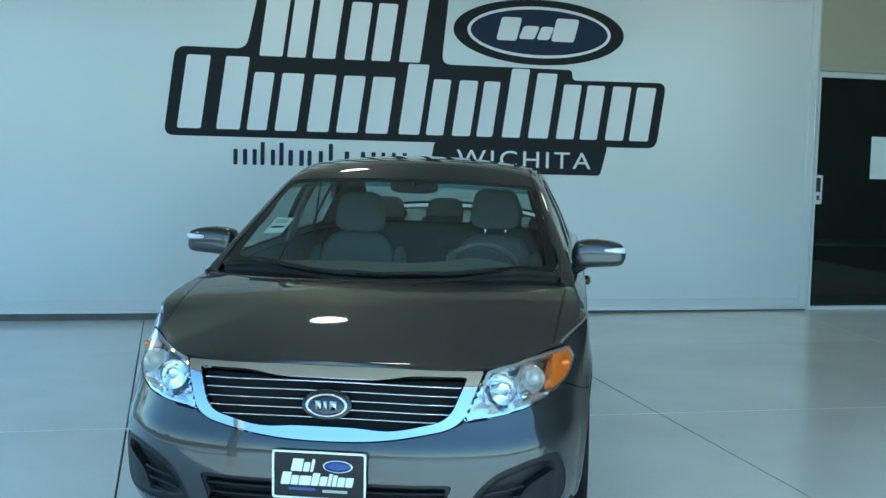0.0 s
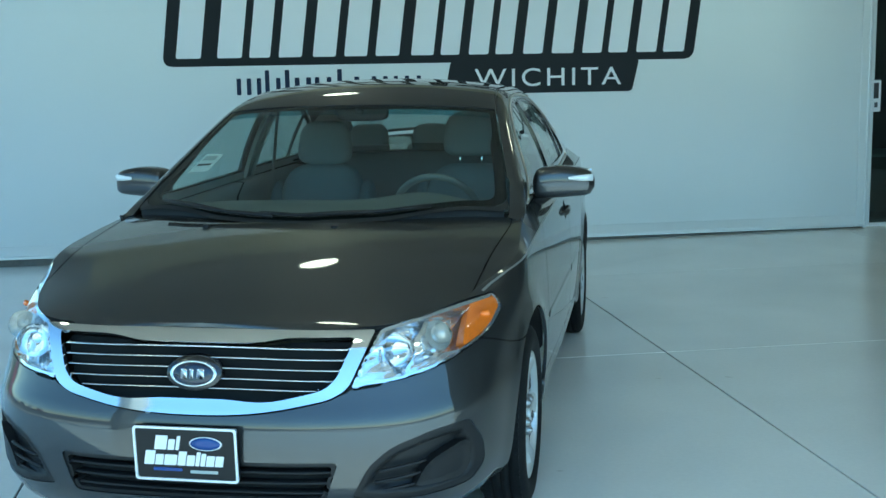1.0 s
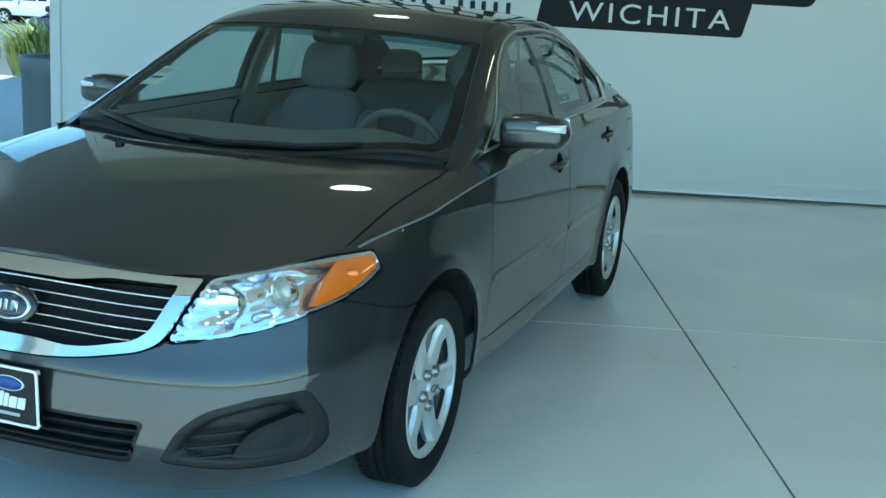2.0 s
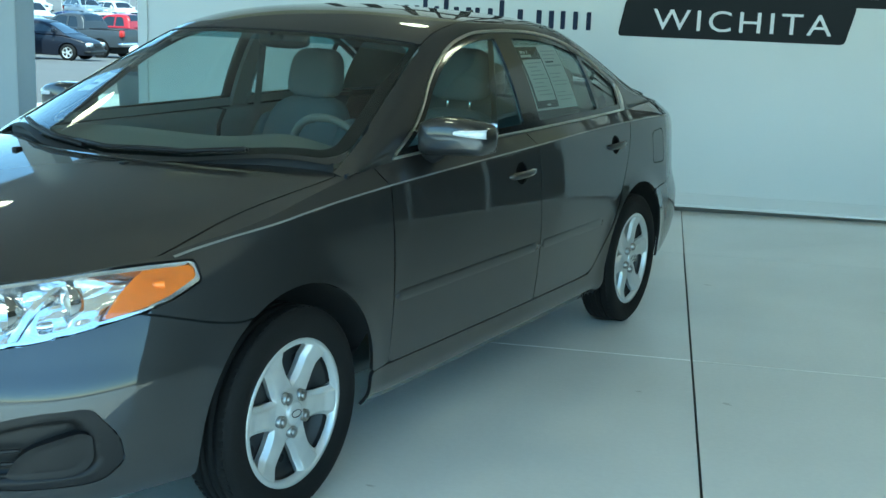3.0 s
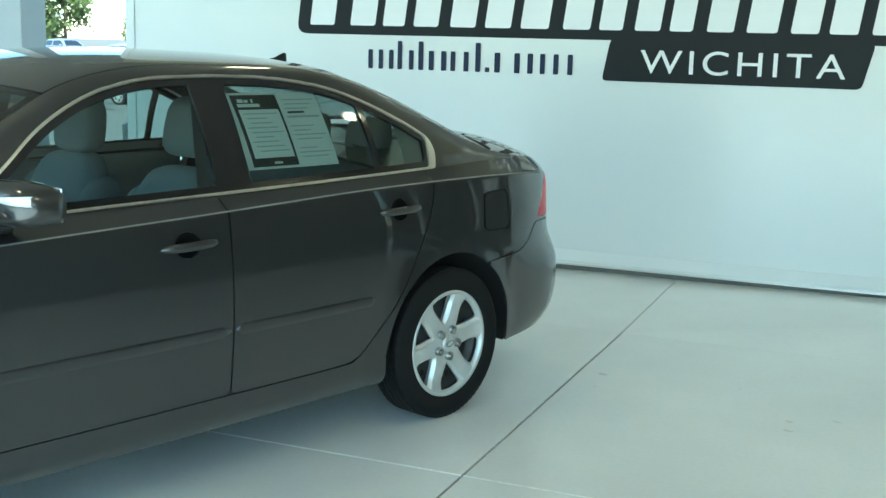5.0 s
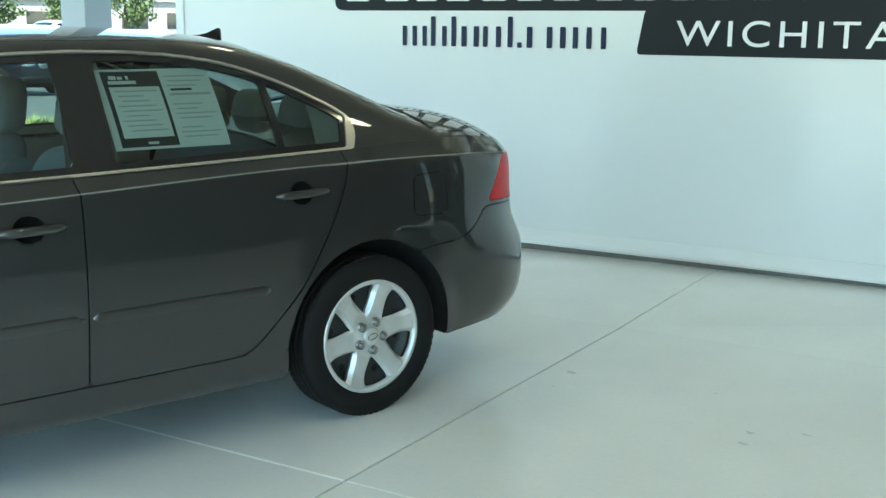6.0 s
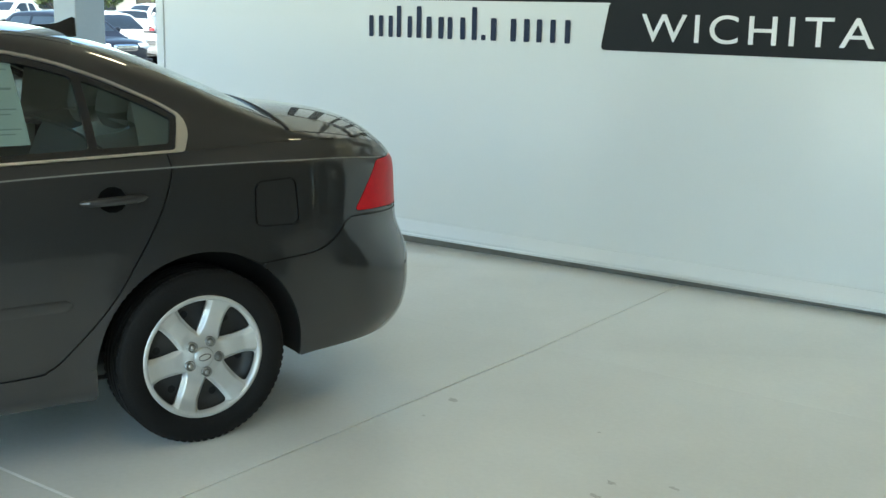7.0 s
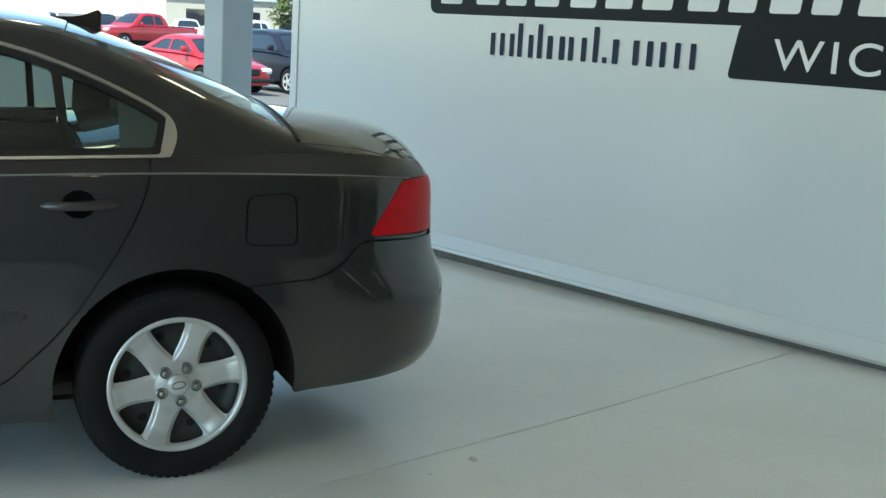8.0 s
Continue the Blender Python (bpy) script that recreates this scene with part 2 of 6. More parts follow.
bm = bmesh.new()
rows = []
for n in (-3000, -40, 4.6, 10, 15, 20, 25, 30, 34, 38.6, 44, 50.6, 60, 100, 200, 3000):
    rows.append([bm.verts.new((a, n, yard_z(a, n))) for a in (-3000, -100, -50, -46, -42, -38, -34, -30, -25, 0, 40, 3000)])
for r0, r1 in zip(rows, rows[1:]):
    for i in range(11):
        bm.faces.new((r0[i], r0[i + 1], r1[i + 1], r1[i]))
ground = setting("ground", bm, ASPHALT, "sunlit grey asphalt yard falling gently away", "ground")
pavement = setting("pavement", boxes((-6.25, -4.61, -14.4, 7.6, -0.5, -0.005), (-6.25, 11.2, -34.0, -14.41, -0.16, -0.006), (11.21, 20.0, -14.4, 0.0, -0.16, -0.006), (-4.6, -2.3, 0.91, 7.6, -0.5, -0.007), bevel=0.012), SIDEWALK, "pale sunlit concrete pavement beside the canopy", "pavement")
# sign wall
TANWALL = material("reflection_wall_dark_tan", (0.06, 0.057, 0.05), 0.7, grain=0.05, scale=60, patch=0.15, patch_scale=0.8)
FOOT = material("dark_grey_foot", (0.16, 0.155, 0.14), 0.85, grain=0.2, scale=30, patch=0.3, patch_scale=3)
wall = setting("wall_north", boxes((-2.09, 5.60, 0.0, 0.22, 0.079, 3.12), bevel=0.006), BOARD, "glossy white panel wall carrying the sign", "wall")
setting("frame_strip", slab([(-0.0005, 0.084), (-0.030, 0.084), (-0.030, 0.100), (-0.006, 0.170), (-0.0005, 0.170)], 7.546, lambda x, y, z: (-2.018 + y, x, z)), BOARD, "", "", parent=wall)
setting("frame_strip", boxes((-2.018, 5.528, -0.011, -0.0005, 3.035, 3.121), bevel=0.004), BOARD, "", "", parent=wall)
for a0, a1 in ((-2.092, -2.0185), (5.5285, 5.602)):
    setting("frame_strip", boxes((a0, a1, -0.011, -0.0005, 0.084, 3.121), bevel=0.004), BOARD, "", "", parent=wall)
setting("drip_edge", boxes((-2.092, 5.602, -0.034, 0.03, 0.068, 0.0835), bevel=0.003), ALU, "", "", parent=wall)
setting("edge_trim", boxes((-2.104, -2.0905, -0.008, 0.228, 0.09, 3.125), bevel=0.003), BOARD, "", "", parent=wall)
setting("edge_trim", boxes((5.6005, 5.63, -0.014, 0.228, 0.0, 3.125), bevel=0.003), ALU, "", "", parent=wall)
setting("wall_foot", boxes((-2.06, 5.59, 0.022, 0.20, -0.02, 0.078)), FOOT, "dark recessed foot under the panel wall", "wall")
setting("wall_above", boxes((-2.09, 5.60, 0.03, 0.22, 3.126, CEIL + 0.1)), BEIGE, "beige painted wall above the panel", "wall")
setting("wall_right", boxes((5.6305, 11.2, 0.0, 0.22, 2.40, CEIL + 0.1), (10.951, 11.2, 0.0, 0.24, 0.0, 2.399)), BEIGE, "beige painted wall above the glass doors", "wall")
# unseen side wall, added dark so that the car's flank reflects little light
setting("wall_east", boxes((9.2, 9.4, -8.6, -0.001, 0.0, CEIL - 0.001)), TANWALL, "unseen dark tan side wall added for the car's reflections", "wall")
# canopy
ceiling = setting("ceiling", boxes((-4.1, 11.2, -9.45, 0.9, CEIL, CEIL + 0.15), (-4.1, -2.2, 0.901, 7.0, CEIL, CEIL + 0.15)), CEILING, "tan canopy soffit with round lamps", "ceiling")
setting("fascia", boxes((-4.16, -4.101, -9.51, 7.06, CEIL - 0.12, CEIL + 0.5), (-4.1, 11.2, -9.51, -9.451, CEIL - 0.12, CEIL + 0.5)), ALU, "pale metal canopy edge", "canopy edge")


def column(a, n, s=0.30):
    bm = bmesh.new()
    box(bm, a - s / 2, a + s / 2, n - s / 2, n + s / 2, 0.0, CEIL, 0.012, 2)
    ob = setting("column", bm, COLUMN, "pale grey painted square steel column", "column")
    setting("base_plate", boxes((a - s / 2 - 0.04, a + s / 2 + 0.04, n - s / 2 - 0.04, n + s / 2 + 0.04, 0.0, 0.02), bevel=0.004), COLUMN, "", "", parent=ob)
    return ob


column(-3.40, 0.25)
column(-3.6, -9.1)

# ceiling lamps: a rim, a bowl and a glowing disc
GLOW = glow_material("lamp_glow", (1.0, 0.84, 0.58), 2.0)


def make_lamp(a, n):
    lamp = thing("ceiling_lamp", "round recessed ceiling lamp, lit", "lamp", "canopy lamps")
    lamp.matrix_world = ORIGIN @ Matrix.Translation((a, n, CEIL))
    part("rim", lathe([(0.24, 0.0), (0.24, -0.02), (0.21, -0.025), (0.205, -0.004)], 32, "z"), ALU, lamp)
    part("disc", lathe([(0.205, -0.004), (0.14, -0.02), (0.07, -0.03), (0.001, -0.034)], 32, "z"), GLOW, lamp)
    return lamp


first = make_lamp(-3.4, -1.2)
LAMPS = [(a, n) for n in (-1.1, -4.9, -8.4) for a in (-3.4, 0.55, 4.4, 8.4) if (a, n) != (8.4, -8.4)]
for a, n in LAMPS[1:]:
    copy_thing(first, ORIGIN @ Matrix.Translation((a, n, CEIL)))
for a, n in LAMPS:
    light = new("lamp_light", bpy.data.lights.new("lamp_light", "AREA"))
    light.data.shape, light.data.size, light.data.energy, light.data.color = "DISK", 0.40, LAMP_POWER, (1.0, 0.86, 0.64)
    light.matrix_world = ORIGIN @ Matrix.Translation((a, n, CEIL - 0.06))

# ---- the sign ----
sign = thing("wall_sign", "large black and white sign of plain bars on the panel wall", "sign")
sign.matrix_world = ORIGIN @ Matrix.Translation((0, -0.004, 0))


def sign_part(name, points, mat, lift, radius=0.02, label=""):
    """A flat vinyl piece, lift in millimetres off the wall."""
    return part(name, slab(rounded(points, radius), 0.0008, lambda x, y, z: (x, y - 0.001 * lift, z)), mat, sign, label, smooth=False)


sign_part("white_panel", [(-0.47, 1.575), (4.02, 1.575), (4.08, 2.25), (3.2, 2.26), (3.2, 3.05), (0.1, 3.05), (0.02, 2.42), (-0.40, 2.42)], BOARD, 0.2)
sign_part("black_panel", [(-0.56, 1.60), (3.955, 1.60), (4.035, 2.215), (3.10, 2.205), (3.10, 2.30), (1.86, 2.30), (1.93, 3.10), (0.28, 3.10), (0.13, 2.36), (-0.465, 2.36)], SIGNBLACK, 1.6, 0.09, "black vinyl panel")
sign_part("black_tab", [(1.765, 1.333), (3.405, 1.333), (3.47, 1.61), (1.815, 1.61)], SIGNBLACK, 2.4, 0.035, "black vinyl tab")


def ellipse(cx, cz, rx, rz, n=60):
    return [(cx + rx * math.cos(a), cz + rz * math.sin(a)) for a in (2 * math.pi * i / n for i in range(n))]


for rx, rz, mat, lift, name in ((0.815, 0.295, SIGNBLACK, 2.4, "oval_border"), (0.685, 0.232, WHITE, 3.2, "oval_band"), (0.655, 0.205, NAVY, 4.0, "oval_field")):
    part(name, slab(ellipse(2.775, 2.625, rx, rz), 0.0008, lambda x, y, z, l=lift: (x, y - 0.001 * l, z)), mat, sign, smooth=False)
for x0, x1, z0, z1 in ((2.36, 2.55, 2.54, 2.75), (2.57, 2.72, 2.56, 2.68), (2.74, 2.86, 2.56, 2.68), (2.88, 3.10, 2.55, 2.76)):
    sign_part("oval_bar", [(x0, z0), (x1, z0), (x1 + 0.05, z1), (x0 + 0.05, z1)], WHITE, 4.8, 0.03)
# upright white bars in place of the painted name, one or more for each mark


def bars(rows, z0, unit, slant, mat, lift, name, radius):
    """Slanted bars from rows of (start, width, height)."""
    for x0, w, tall in rows:
        z1 = z0 + unit * tall
        k = slant * (z1 - z0)
        sign_part(name, [(x0, z0), (x0 + w, z0), (x0 + w + k, z1), (x0 + k, z1)], mat, lift, radius)


bars([(-0.45, 0.20, 1), (-0.12, 0.20, 1), (0.14, 0.17, 0.8), (0.38, 0.19, 0.8), (0.66, 0.19, 0.8), (0.92, 0.19, 0.8), (1.18, 0.20, 0.8), (1.48, 0.19, 1), (1.73, 0.16, 0.8), (1.97, 0.17, 0.8), (2.20, 0.15, 0.8),
      (2.44, 0.17, 1), (2.69, 0.19, 0.95), (2.96, 0.17, 0.8), (3.19, 0.17, 0.8), (3.44, 0.18, 0.8), (3.68, 0.19, 0.8)], 1.665, 0.625, 0.13, WHITE, 2.4, "name_bar", 0.02)
bars([(0.24, 0.20, 1.0), (0.48, 0.16, 0.75), (0.70, 0.20, 1.0), (0.98, 0.18, 0.72), (1.22, 0.17, 0.72), (1.47, 0.19, 1.0)], 2.305, 0.70, 0.13, WHITE, 2.4, "name_bar", 0.02)
# small navy bars under the panel
bars([(0.030, 0.036, 0.68), (0.112, 0.036, 0.68), (0.194, 0.036, 0.68), (0.262, 0.036, 1.0), (0.352, 0.036, 0.68), (0.425, 0.038, 1.0), (0.505, 0.040, 0.68), (0.600, 0.040, 0.68), (0.672, 0.036, 0.68), (0.770, 0.038, 0.68), (0.858, 0.038, 1.0),
      (0.930, 0.034, 0.17), (1.000, 0.042, 0.68), (1.145, 0.040, 0.68), (1.240, 0.040, 0.68), (1.330, 0.036, 0.68), (1.425, 0.036, 0.68), (1.525, 0.036, 0.68)], 1.362, 0.200, 0.0, NAVY, 1.6, "address_bar", 0.008)

def lettering(text, width, height, mat, parent, name, m):
    """Flat raised letters in Blender's own font, scaled to a width and a capital height."""
    cu = bpy.data.curves.new(name, "FONT")
    cu.body, cu.extrude, cu.space_character = text, 0.002, 1.22
    tmp = new(name + "_text", cu)
    me = bpy.data.meshes.new_from_object(tmp.evaluated_get(bpy.context.evaluated_depsgraph_get()))
    bpy.data.objects.remove(tmp)
    bpy.data.curves.remove(cu)
    co = np.array([v.co for v in me.vertices])
    lo, hi = co.min(0), co.max(0)
    for v in me.vertices:
        v.co = Vector(((v.co.x - lo[0]) / (hi[0] - lo[0]) * width, -v.co.z, (v.co.y - lo[1]) / (hi[1] - lo[1]) * height))
    me.materials.append(mat)
    ob = new(name, me)
    ob.parent = parent
    ob.matrix_local = m
    return tagged(ob, "white letters spelling WICHITA")


lettering("WICHITA", 1.285, 0.152, WHITE, sign, "city_lettering", Matrix.Translation((2.022, -0.0055, 1.391)))

# ---- the car's skin: smooth surfaces that are trimmed into panels ----
AXLE_F, AXLE_R, HUB = 0.957, 3.672, 0.312
_half = [(0, 0.0), (0.26, 0.008), (0.46, 0.045), (0.635, 0.122), (0.768, 0.275), (0.846, 0.50), (0.879, 0.76), (0.888, 1.05),
         (0.894, 1.6), (0.898, 2.4), (0.893, 3.1), (0.886, 3.67), (0.875, 4.05), (0.842, 4.36), (0.752, 4.57), (0.572, 4.708), (0.30, 4.765), (0, 4.78)]
_full = [(-x, y) for x, y in _half[:0:-1]][-4:] + _half + [(-x, y) for x, y in _half[-2:-6:-1]]
_len = np.concatenate([[0], np.cumsum([math.dist(a, b) for a, b in zip(_full, _full[1:])])])
_s0, _s1 = _len[4], _len[3 + len(_half)]
_fx = smoothline([(l, p[0]) for l, p in zip(_len, _full)], 0.045, 1600)
_fy = smoothline([(l, p[1]) for l, p in zip(_len, _full)], 0.045, 1600)


def outline(s):
    """The widest plan of the body: s from 0 at the nose to 1 at the tail."""
    q = _s0 + s * (_s1 - _s0)
    e = 0.004
    x, y = _fx(q), _fy(q)
    tx, ty = _fx(q + e) - _fx(q - e), _fy(q + e) - _fy(q - e)
    n = np.hypot(tx, ty)
    return np.where((s <= 0) | (s >= 1), 0, x), y, -ty / n, tx / n


front_in = smoothline([(0.12, 0.16), (0.20, 0.085), (0.27, 0.03), (0.34, 0.004), (0.44, 0.0), (0.53, 0.006), (0.60, 0.030), (0.68, 0.058), (0.75, 0.09), (0.81, 0.15), (0.86, 0.26)], 0.016)
side_in = smoothline([(0.12, 0.16), (0.20, 0.075), (0.26, 0.035), (0.33, 0.018), (0.45, 0.006), (0.58, 0.0), (0.72, 0.004), (0.86, 0.016), (0.94, 0.028), (1.10, 0.06)], 0.02)
rear_in = smoothline([(0.12, 0.20), (0.22, 0.12), (0.29, 0.05), (0.36, 0.014), (0.46, 0.0), (0.56, 0.003), (0.63, 0.026), (0.70, 0.052), (0.80, 0.060), (0.92, 0.066), (0.99, 0.088), (1.06, 0.15)], 0.016)
crease = smoothline([(0.0, 0.74), (0.4, 0.790), (0.56, 0.822), (0.75, 0.864), (0.95, 0.890), (1.12, 0.905), (1.45, 0.925), (2.5, 0.963), (3.4, 0.991), (3.8, 0.994), (4.2, 0.988), (4.48, 0.967), (4.8, 0.93)], 0.06)
shoulder = smoothline([(0.0, 0.785), (0.15, 0.795), (0.30, 0.808), (0.45, 0.818), (0.62, 0.848), (0.9, 0.905), (1.2, 0.950), (1.5, 0.982), (2.3, 1.004), (3.0, 1.020), (3.65, 1.038), (4.0, 1.050), (4.3, 1.050), (4.55, 1.030), (4.8, 0.995)], 0.07)
crown = smoothline([(0.05, 0.785), (0.15, 0.812), (0.30, 0.854), (0.55, 0.906), (0.85, 0.952), (1.1, 0.982), (1.3, 1.0), (2.0, 1.0), (3.5, 1.10), (3.95, 1.148), (4.15, 1.152), (4.4, 1.136), (4.55, 1.108), (4.68, 1.055), (4.8, 1.0)], 0.05)


def skin_wall(s, z):
    x, y, nx, ny = outline(s)
    wf, wr = 1 - smooth01(0.12, 0.95, y), smooth01(4.05, 4.62, y)
    ws = 1 - wf - wr
    d = wf * front_in(z) + wr * rear_in(z) + ws * side_in(z)
    over = z - crease(y)
    d = d + (ws + 0.25 * wr) * 1.15 * 0.5 * (over + np.sqrt(over * over + 0.0022 ** 2))
    # moulded sill and lightly flared arches
    d = d - 0.012 * ws * np.exp(-((z - 0.255) / 0.05) ** 2)
    for axle in (AXLE_F, AXLE_R):
        r = np.hypot(y - axle, z - HUB)
        d = d - 0.012 * np.exp(-((r - 0.37) / 0.06) ** 2) * (z < 2)
    return x + nx * d * np.where(s <= 0, 0, 1), y + ny * d, z


def skin_side(s, v):
    """v from 0 at the sill over 0.8 at the crease to 1 at the shoulder."""
    _, y, _, _ = outline(s)
    top = shoulder(y)
    edge = np.minimum(crease(y), top - 0.012)
    return skin_wall(s, np.where(v < 0.8, 0.16 + (edge - 0.16) * v / 0.8, edge + (top - edge) * (v - 0.8) / 0.2))


def skin_top(s, q):
    """q from 1 at the shoulder to 0 on the middle line: bonnet and boot."""
    x, y, z = skin_side(s, np.ones_like(s))
    top = np.maximum(crown(y), z)
    return x * q, y, top - (top - z) * np.abs(q) ** 2.6


rail_z = smoothline([(1.0, 0.900), (1.12, 0.915), (1.25, 0.956), (1.37, 1.006), (1.5, 1.072), (1.75, 1.205), (1.95, 1.308), (2.15, 1.390), (2.45, 1.436), (2.9, 1.437), (3.2, 1.424), (3.45, 1.369), (3.7, 1.274), (3.95, 1.162), (4.15, 1.088), (4.3, 1.052)], 0.05)
rail_x = smoothline([(1.0, 0.80), (1.25, 0.795), (1.5, 0.765), (1.75, 0.710), (1.95, 0.665), (2.2, 0.625), (2.6, 0.605), (3.1, 0.600), (3.5, 0.615), (3.8, 0.64), (4.15, 0.675), (4.3, 0.69)], 0.06)
roof_z = smoothline([(0.88, 0.895), (1.06, 0.980), (1.2, 1.046), (1.4, 1.140), (1.6, 1.233), (1.8, 1.324), (1.93, 1.382), (2.07, 1.436), (2.27, 1.476), (2.6, 1.492), (3.0, 1.482), (3.3, 1.460), (3.5, 1.419), (3.75, 1.332), (4.0, 1.225), (4.15, 1.152), (4.3, 1.11)], 0.045)
_ys = np.linspace(0.5, 4.5, 1200)
_base = skin_side(np.interp(_ys, _fy(np.linspace(_s0, _s1, 2000)), np.linspace(0, 1, 2000)), np.ones(1200))
belt_x = smoothline(list(zip(_base[1][::40], _base[0][::40])), 0.03)
belt_z = smoothline(list(zip(_base[1][::40], _base[2][::40])), 0.03)


def cabin(y, v):
    """The upper body by sections: v 0 at the belt, 0.5 at the roof rail, 1 on the middle line."""
    bx, bz, rx, rz, cz = belt_x(y), belt_z(y) - 0.004, rail_x(y), rail_z(y), roof_z(y)
    rz = np.maximum(rz, bz - 0.02)
    cz = np.maximum(cz, rz)
    a = np.clip(v / 0.5, 0, 1)
    sx, sz = bx + (rx - bx) * a + 0.020 * np.sin(np.pi * a), bz + (rz - bz) * a
    q = np.clip((1 - v) / 0.5, 0, 1)
    tx, tz = rx * q, cz - (cz - rz) * q ** 2.3
    return np.where(v > 0.5, tx, sx), y, np.where(v > 0.5, tz, sz)


def softened(grid, sigma):
    """Rounds the sections of a grid, so that the roof rail has no edge."""
    x, y, z = grid
    r = int(3 * sigma) + 1
    w = np.exp(-0.5 * (np.arange(-r, r + 1) / sigma) ** 2)
    w /= w.sum()
    out = []
    for q, odd in ((x, True), (z, False)):
        lo = 2 * q[:, :1] - q[:, r:0:-1]
        hi = -q[:, -2:-r - 2:-1] if odd else q[:, -2:-r - 2:-1]
        full = np.concatenate([lo, q, hi], 1)
        out.append(np.stack([np.convolve(row, w, "valid") for row in full]))
    out[0][:, -1] = 0
    return out[0], y, out[1]


def region(points, radius=0.02, steps=6):
    """Signed distance to a closed outline: negative inside."""
    pts = np.array(rounded(points, radius, steps) if radius else points)
    a, b = pts, np.roll(pts, -1, 0)

    def dist(u, v):
        p = np.stack([u, v], -1)
        best = np.full(u.shape, 1e9)
        inside = np.zeros(u.shape, bool)
        for (ax, ay), (bx, by) in zip(a, b):
            ex, ey = bx - ax, by - ay
            t = np.clip(((u - ax) * ex + (v - ay) * ey) / max(ex * ex + ey * ey, 1e-12), 0, 1)
            best = np.minimum(best, np.hypot(u - ax - t * ex, v - ay - t * ey))
            if ay != by:
                inside ^= ((ay > v) != (by > v)) & (u < (bx - ax) * (v - ay) / (by - ay) + ax)
        return np.where(inside, -best, best)
    return dist


def trimmed(grid, field, lip=0.010, flip=False, sink=0.0):
    """The part of a grid of places where field is negative, cut smoothly along its edge, with a lip turned inwards."""
    g, f = np.array(grid).transpose(1, 2, 0), field
    nu, nv, _ = g.shape
    du, dv = np.gradient(g, axis=0), np.gradient(g, axis=1)
    nrm = np.cross(du, dv)
    ln = np.linalg.norm(nrm, axis=2, keepdims=True)
    nrm = nrm / np.maximum(ln, 1e-9)
    if flip:
        nrm = -nrm
    if not np.isscalar(sink) or sink:
        g = g - nrm * (sink if np.isscalar(sink) else sink[..., None])
    bm = bmesh.new()
    verts, normals, rim = {}, {}, []

    def corner(i, j):
        if (i, j) not in verts:
            verts[i, j] = bm.verts.new(g[i, j])
            normals[verts[i, j]] = nrm[i, j]
        return verts[i, j]

    def cut(a, b):
        key = (a, b) if a < b else (b, a)
        if key not in verts:
            fa, fb = f[key[0]], f[key[1]]
            t = min(max(fa / (fa - fb), 0.0), 1.0)
            verts[key] = bm.verts.new(g[key[0]] * (1 - t) + g[key[1]] * t)
            normals[verts[key]] = nrm[key[0]] * (1 - t) + nrm[key[1]] * t
        return verts[key]

    neg = f < 0
    some = neg[:-1, :-1] | neg[1:, :-1] | neg[:-1, 1:] | neg[1:, 1:]
    for i, j in zip(*np.nonzero(some)):
        ring = [(i, j), (i + 1, j), (i + 1, j + 1), (i, j + 1)]
        poly, cuts = [], []
        for k in range(4):
            a, b = ring[k], ring[(k + 1) % 4]
            if neg[a]:
                poly.append(corner(*a))
            if neg[a] != neg[b]:
                v = cut(a, b)
                poly.append(v)
                cuts.append(v)
        clean = [v for k, v in enumerate(poly) if v is not poly[k - 1]]
        if len(clean) < 3 or len(set(clean)) != len(clean):
            continue
        try:
            bm.faces.new(clean[::-1] if flip else clean)
        except ValueError:
            continue
    if lip:
        lips = {}
        for e in [e for e in bm.edges if e.is_boundary]:
            a, b = e.verts
            if (a.co - b.co).length < 1e-7 or (abs(a.co.x) < 1e-5 and abs(b.co.x) < 1e-5):
                continue
            for v in (a, b):
                if v not in lips:
                    lips[v] = bm.verts.new(v.co - Vector(normals[v]) * lip)
            order = (a, b) if e.link_loops[0].vert is b else (b, a)
            bm.faces.new((order[0], order[1], lips[order[1]], lips[order[0]]))
            e.smooth = False
    return bm


def grid_of(func, us, vs):
    u, v = np.meshgrid(us, vs, indexing="ij")
    return func(u, v)


def mirrored(bm):
    """The same on the other side of the car."""
    other = bm.copy()
    for v in other.verts:
        v.co.x = -v.co.x
    bmesh.ops.reverse_faces(other, faces=other.faces[:])
    return other


def both(bm):
    """One mesh from a half and its mirror."""
    me = bpy.data.meshes.new("half")
    mb = mirrored(bm)
    mb.to_mesh(me)
    mb.free()
    bm.from_mesh(me)
    bpy.data.meshes.remove(me)
    bmesh.ops.remove_doubles(bm, verts=[v for v in bm.verts if abs(v.co.x) < 1e-4], dist=2e-4)
    return bm


# sample lines: closer together at nose and tail
_s = np.concatenate([np.linspace(0, 0.26, 110)[:-1], np.linspace(0.26, 0.76, 130)[:-1], np.linspace(0.76, 1, 110)])
_lines = np.concatenate([np.linspace(0, 0.785, 70), [0.791, 0.795, 0.7975, 0.7988, 0.8, 0.804, 0.808, 0.817, 0.833, 0.855], np.linspace(0.88, 1, 8)])
SIDE = grid_of(skin_side, _s, _lines)
TOP = grid_of(skin_top, _s, np.linspace(0, 1, 40))
_v = np.linspace(0, 1, 105)
_raw = grid_of(cabin, np.linspace(0.94, 4.28, 224), _v)
_back = smooth01(3.0, 3.6, _raw[1])
CABIN = tuple(a * (1 - _back) + b * _back for a, b in zip(softened(_raw, 4.2), softened(_raw, 8.5)))
CABIN_V = np.broadcast_to(_v, CABIN[0].shape)
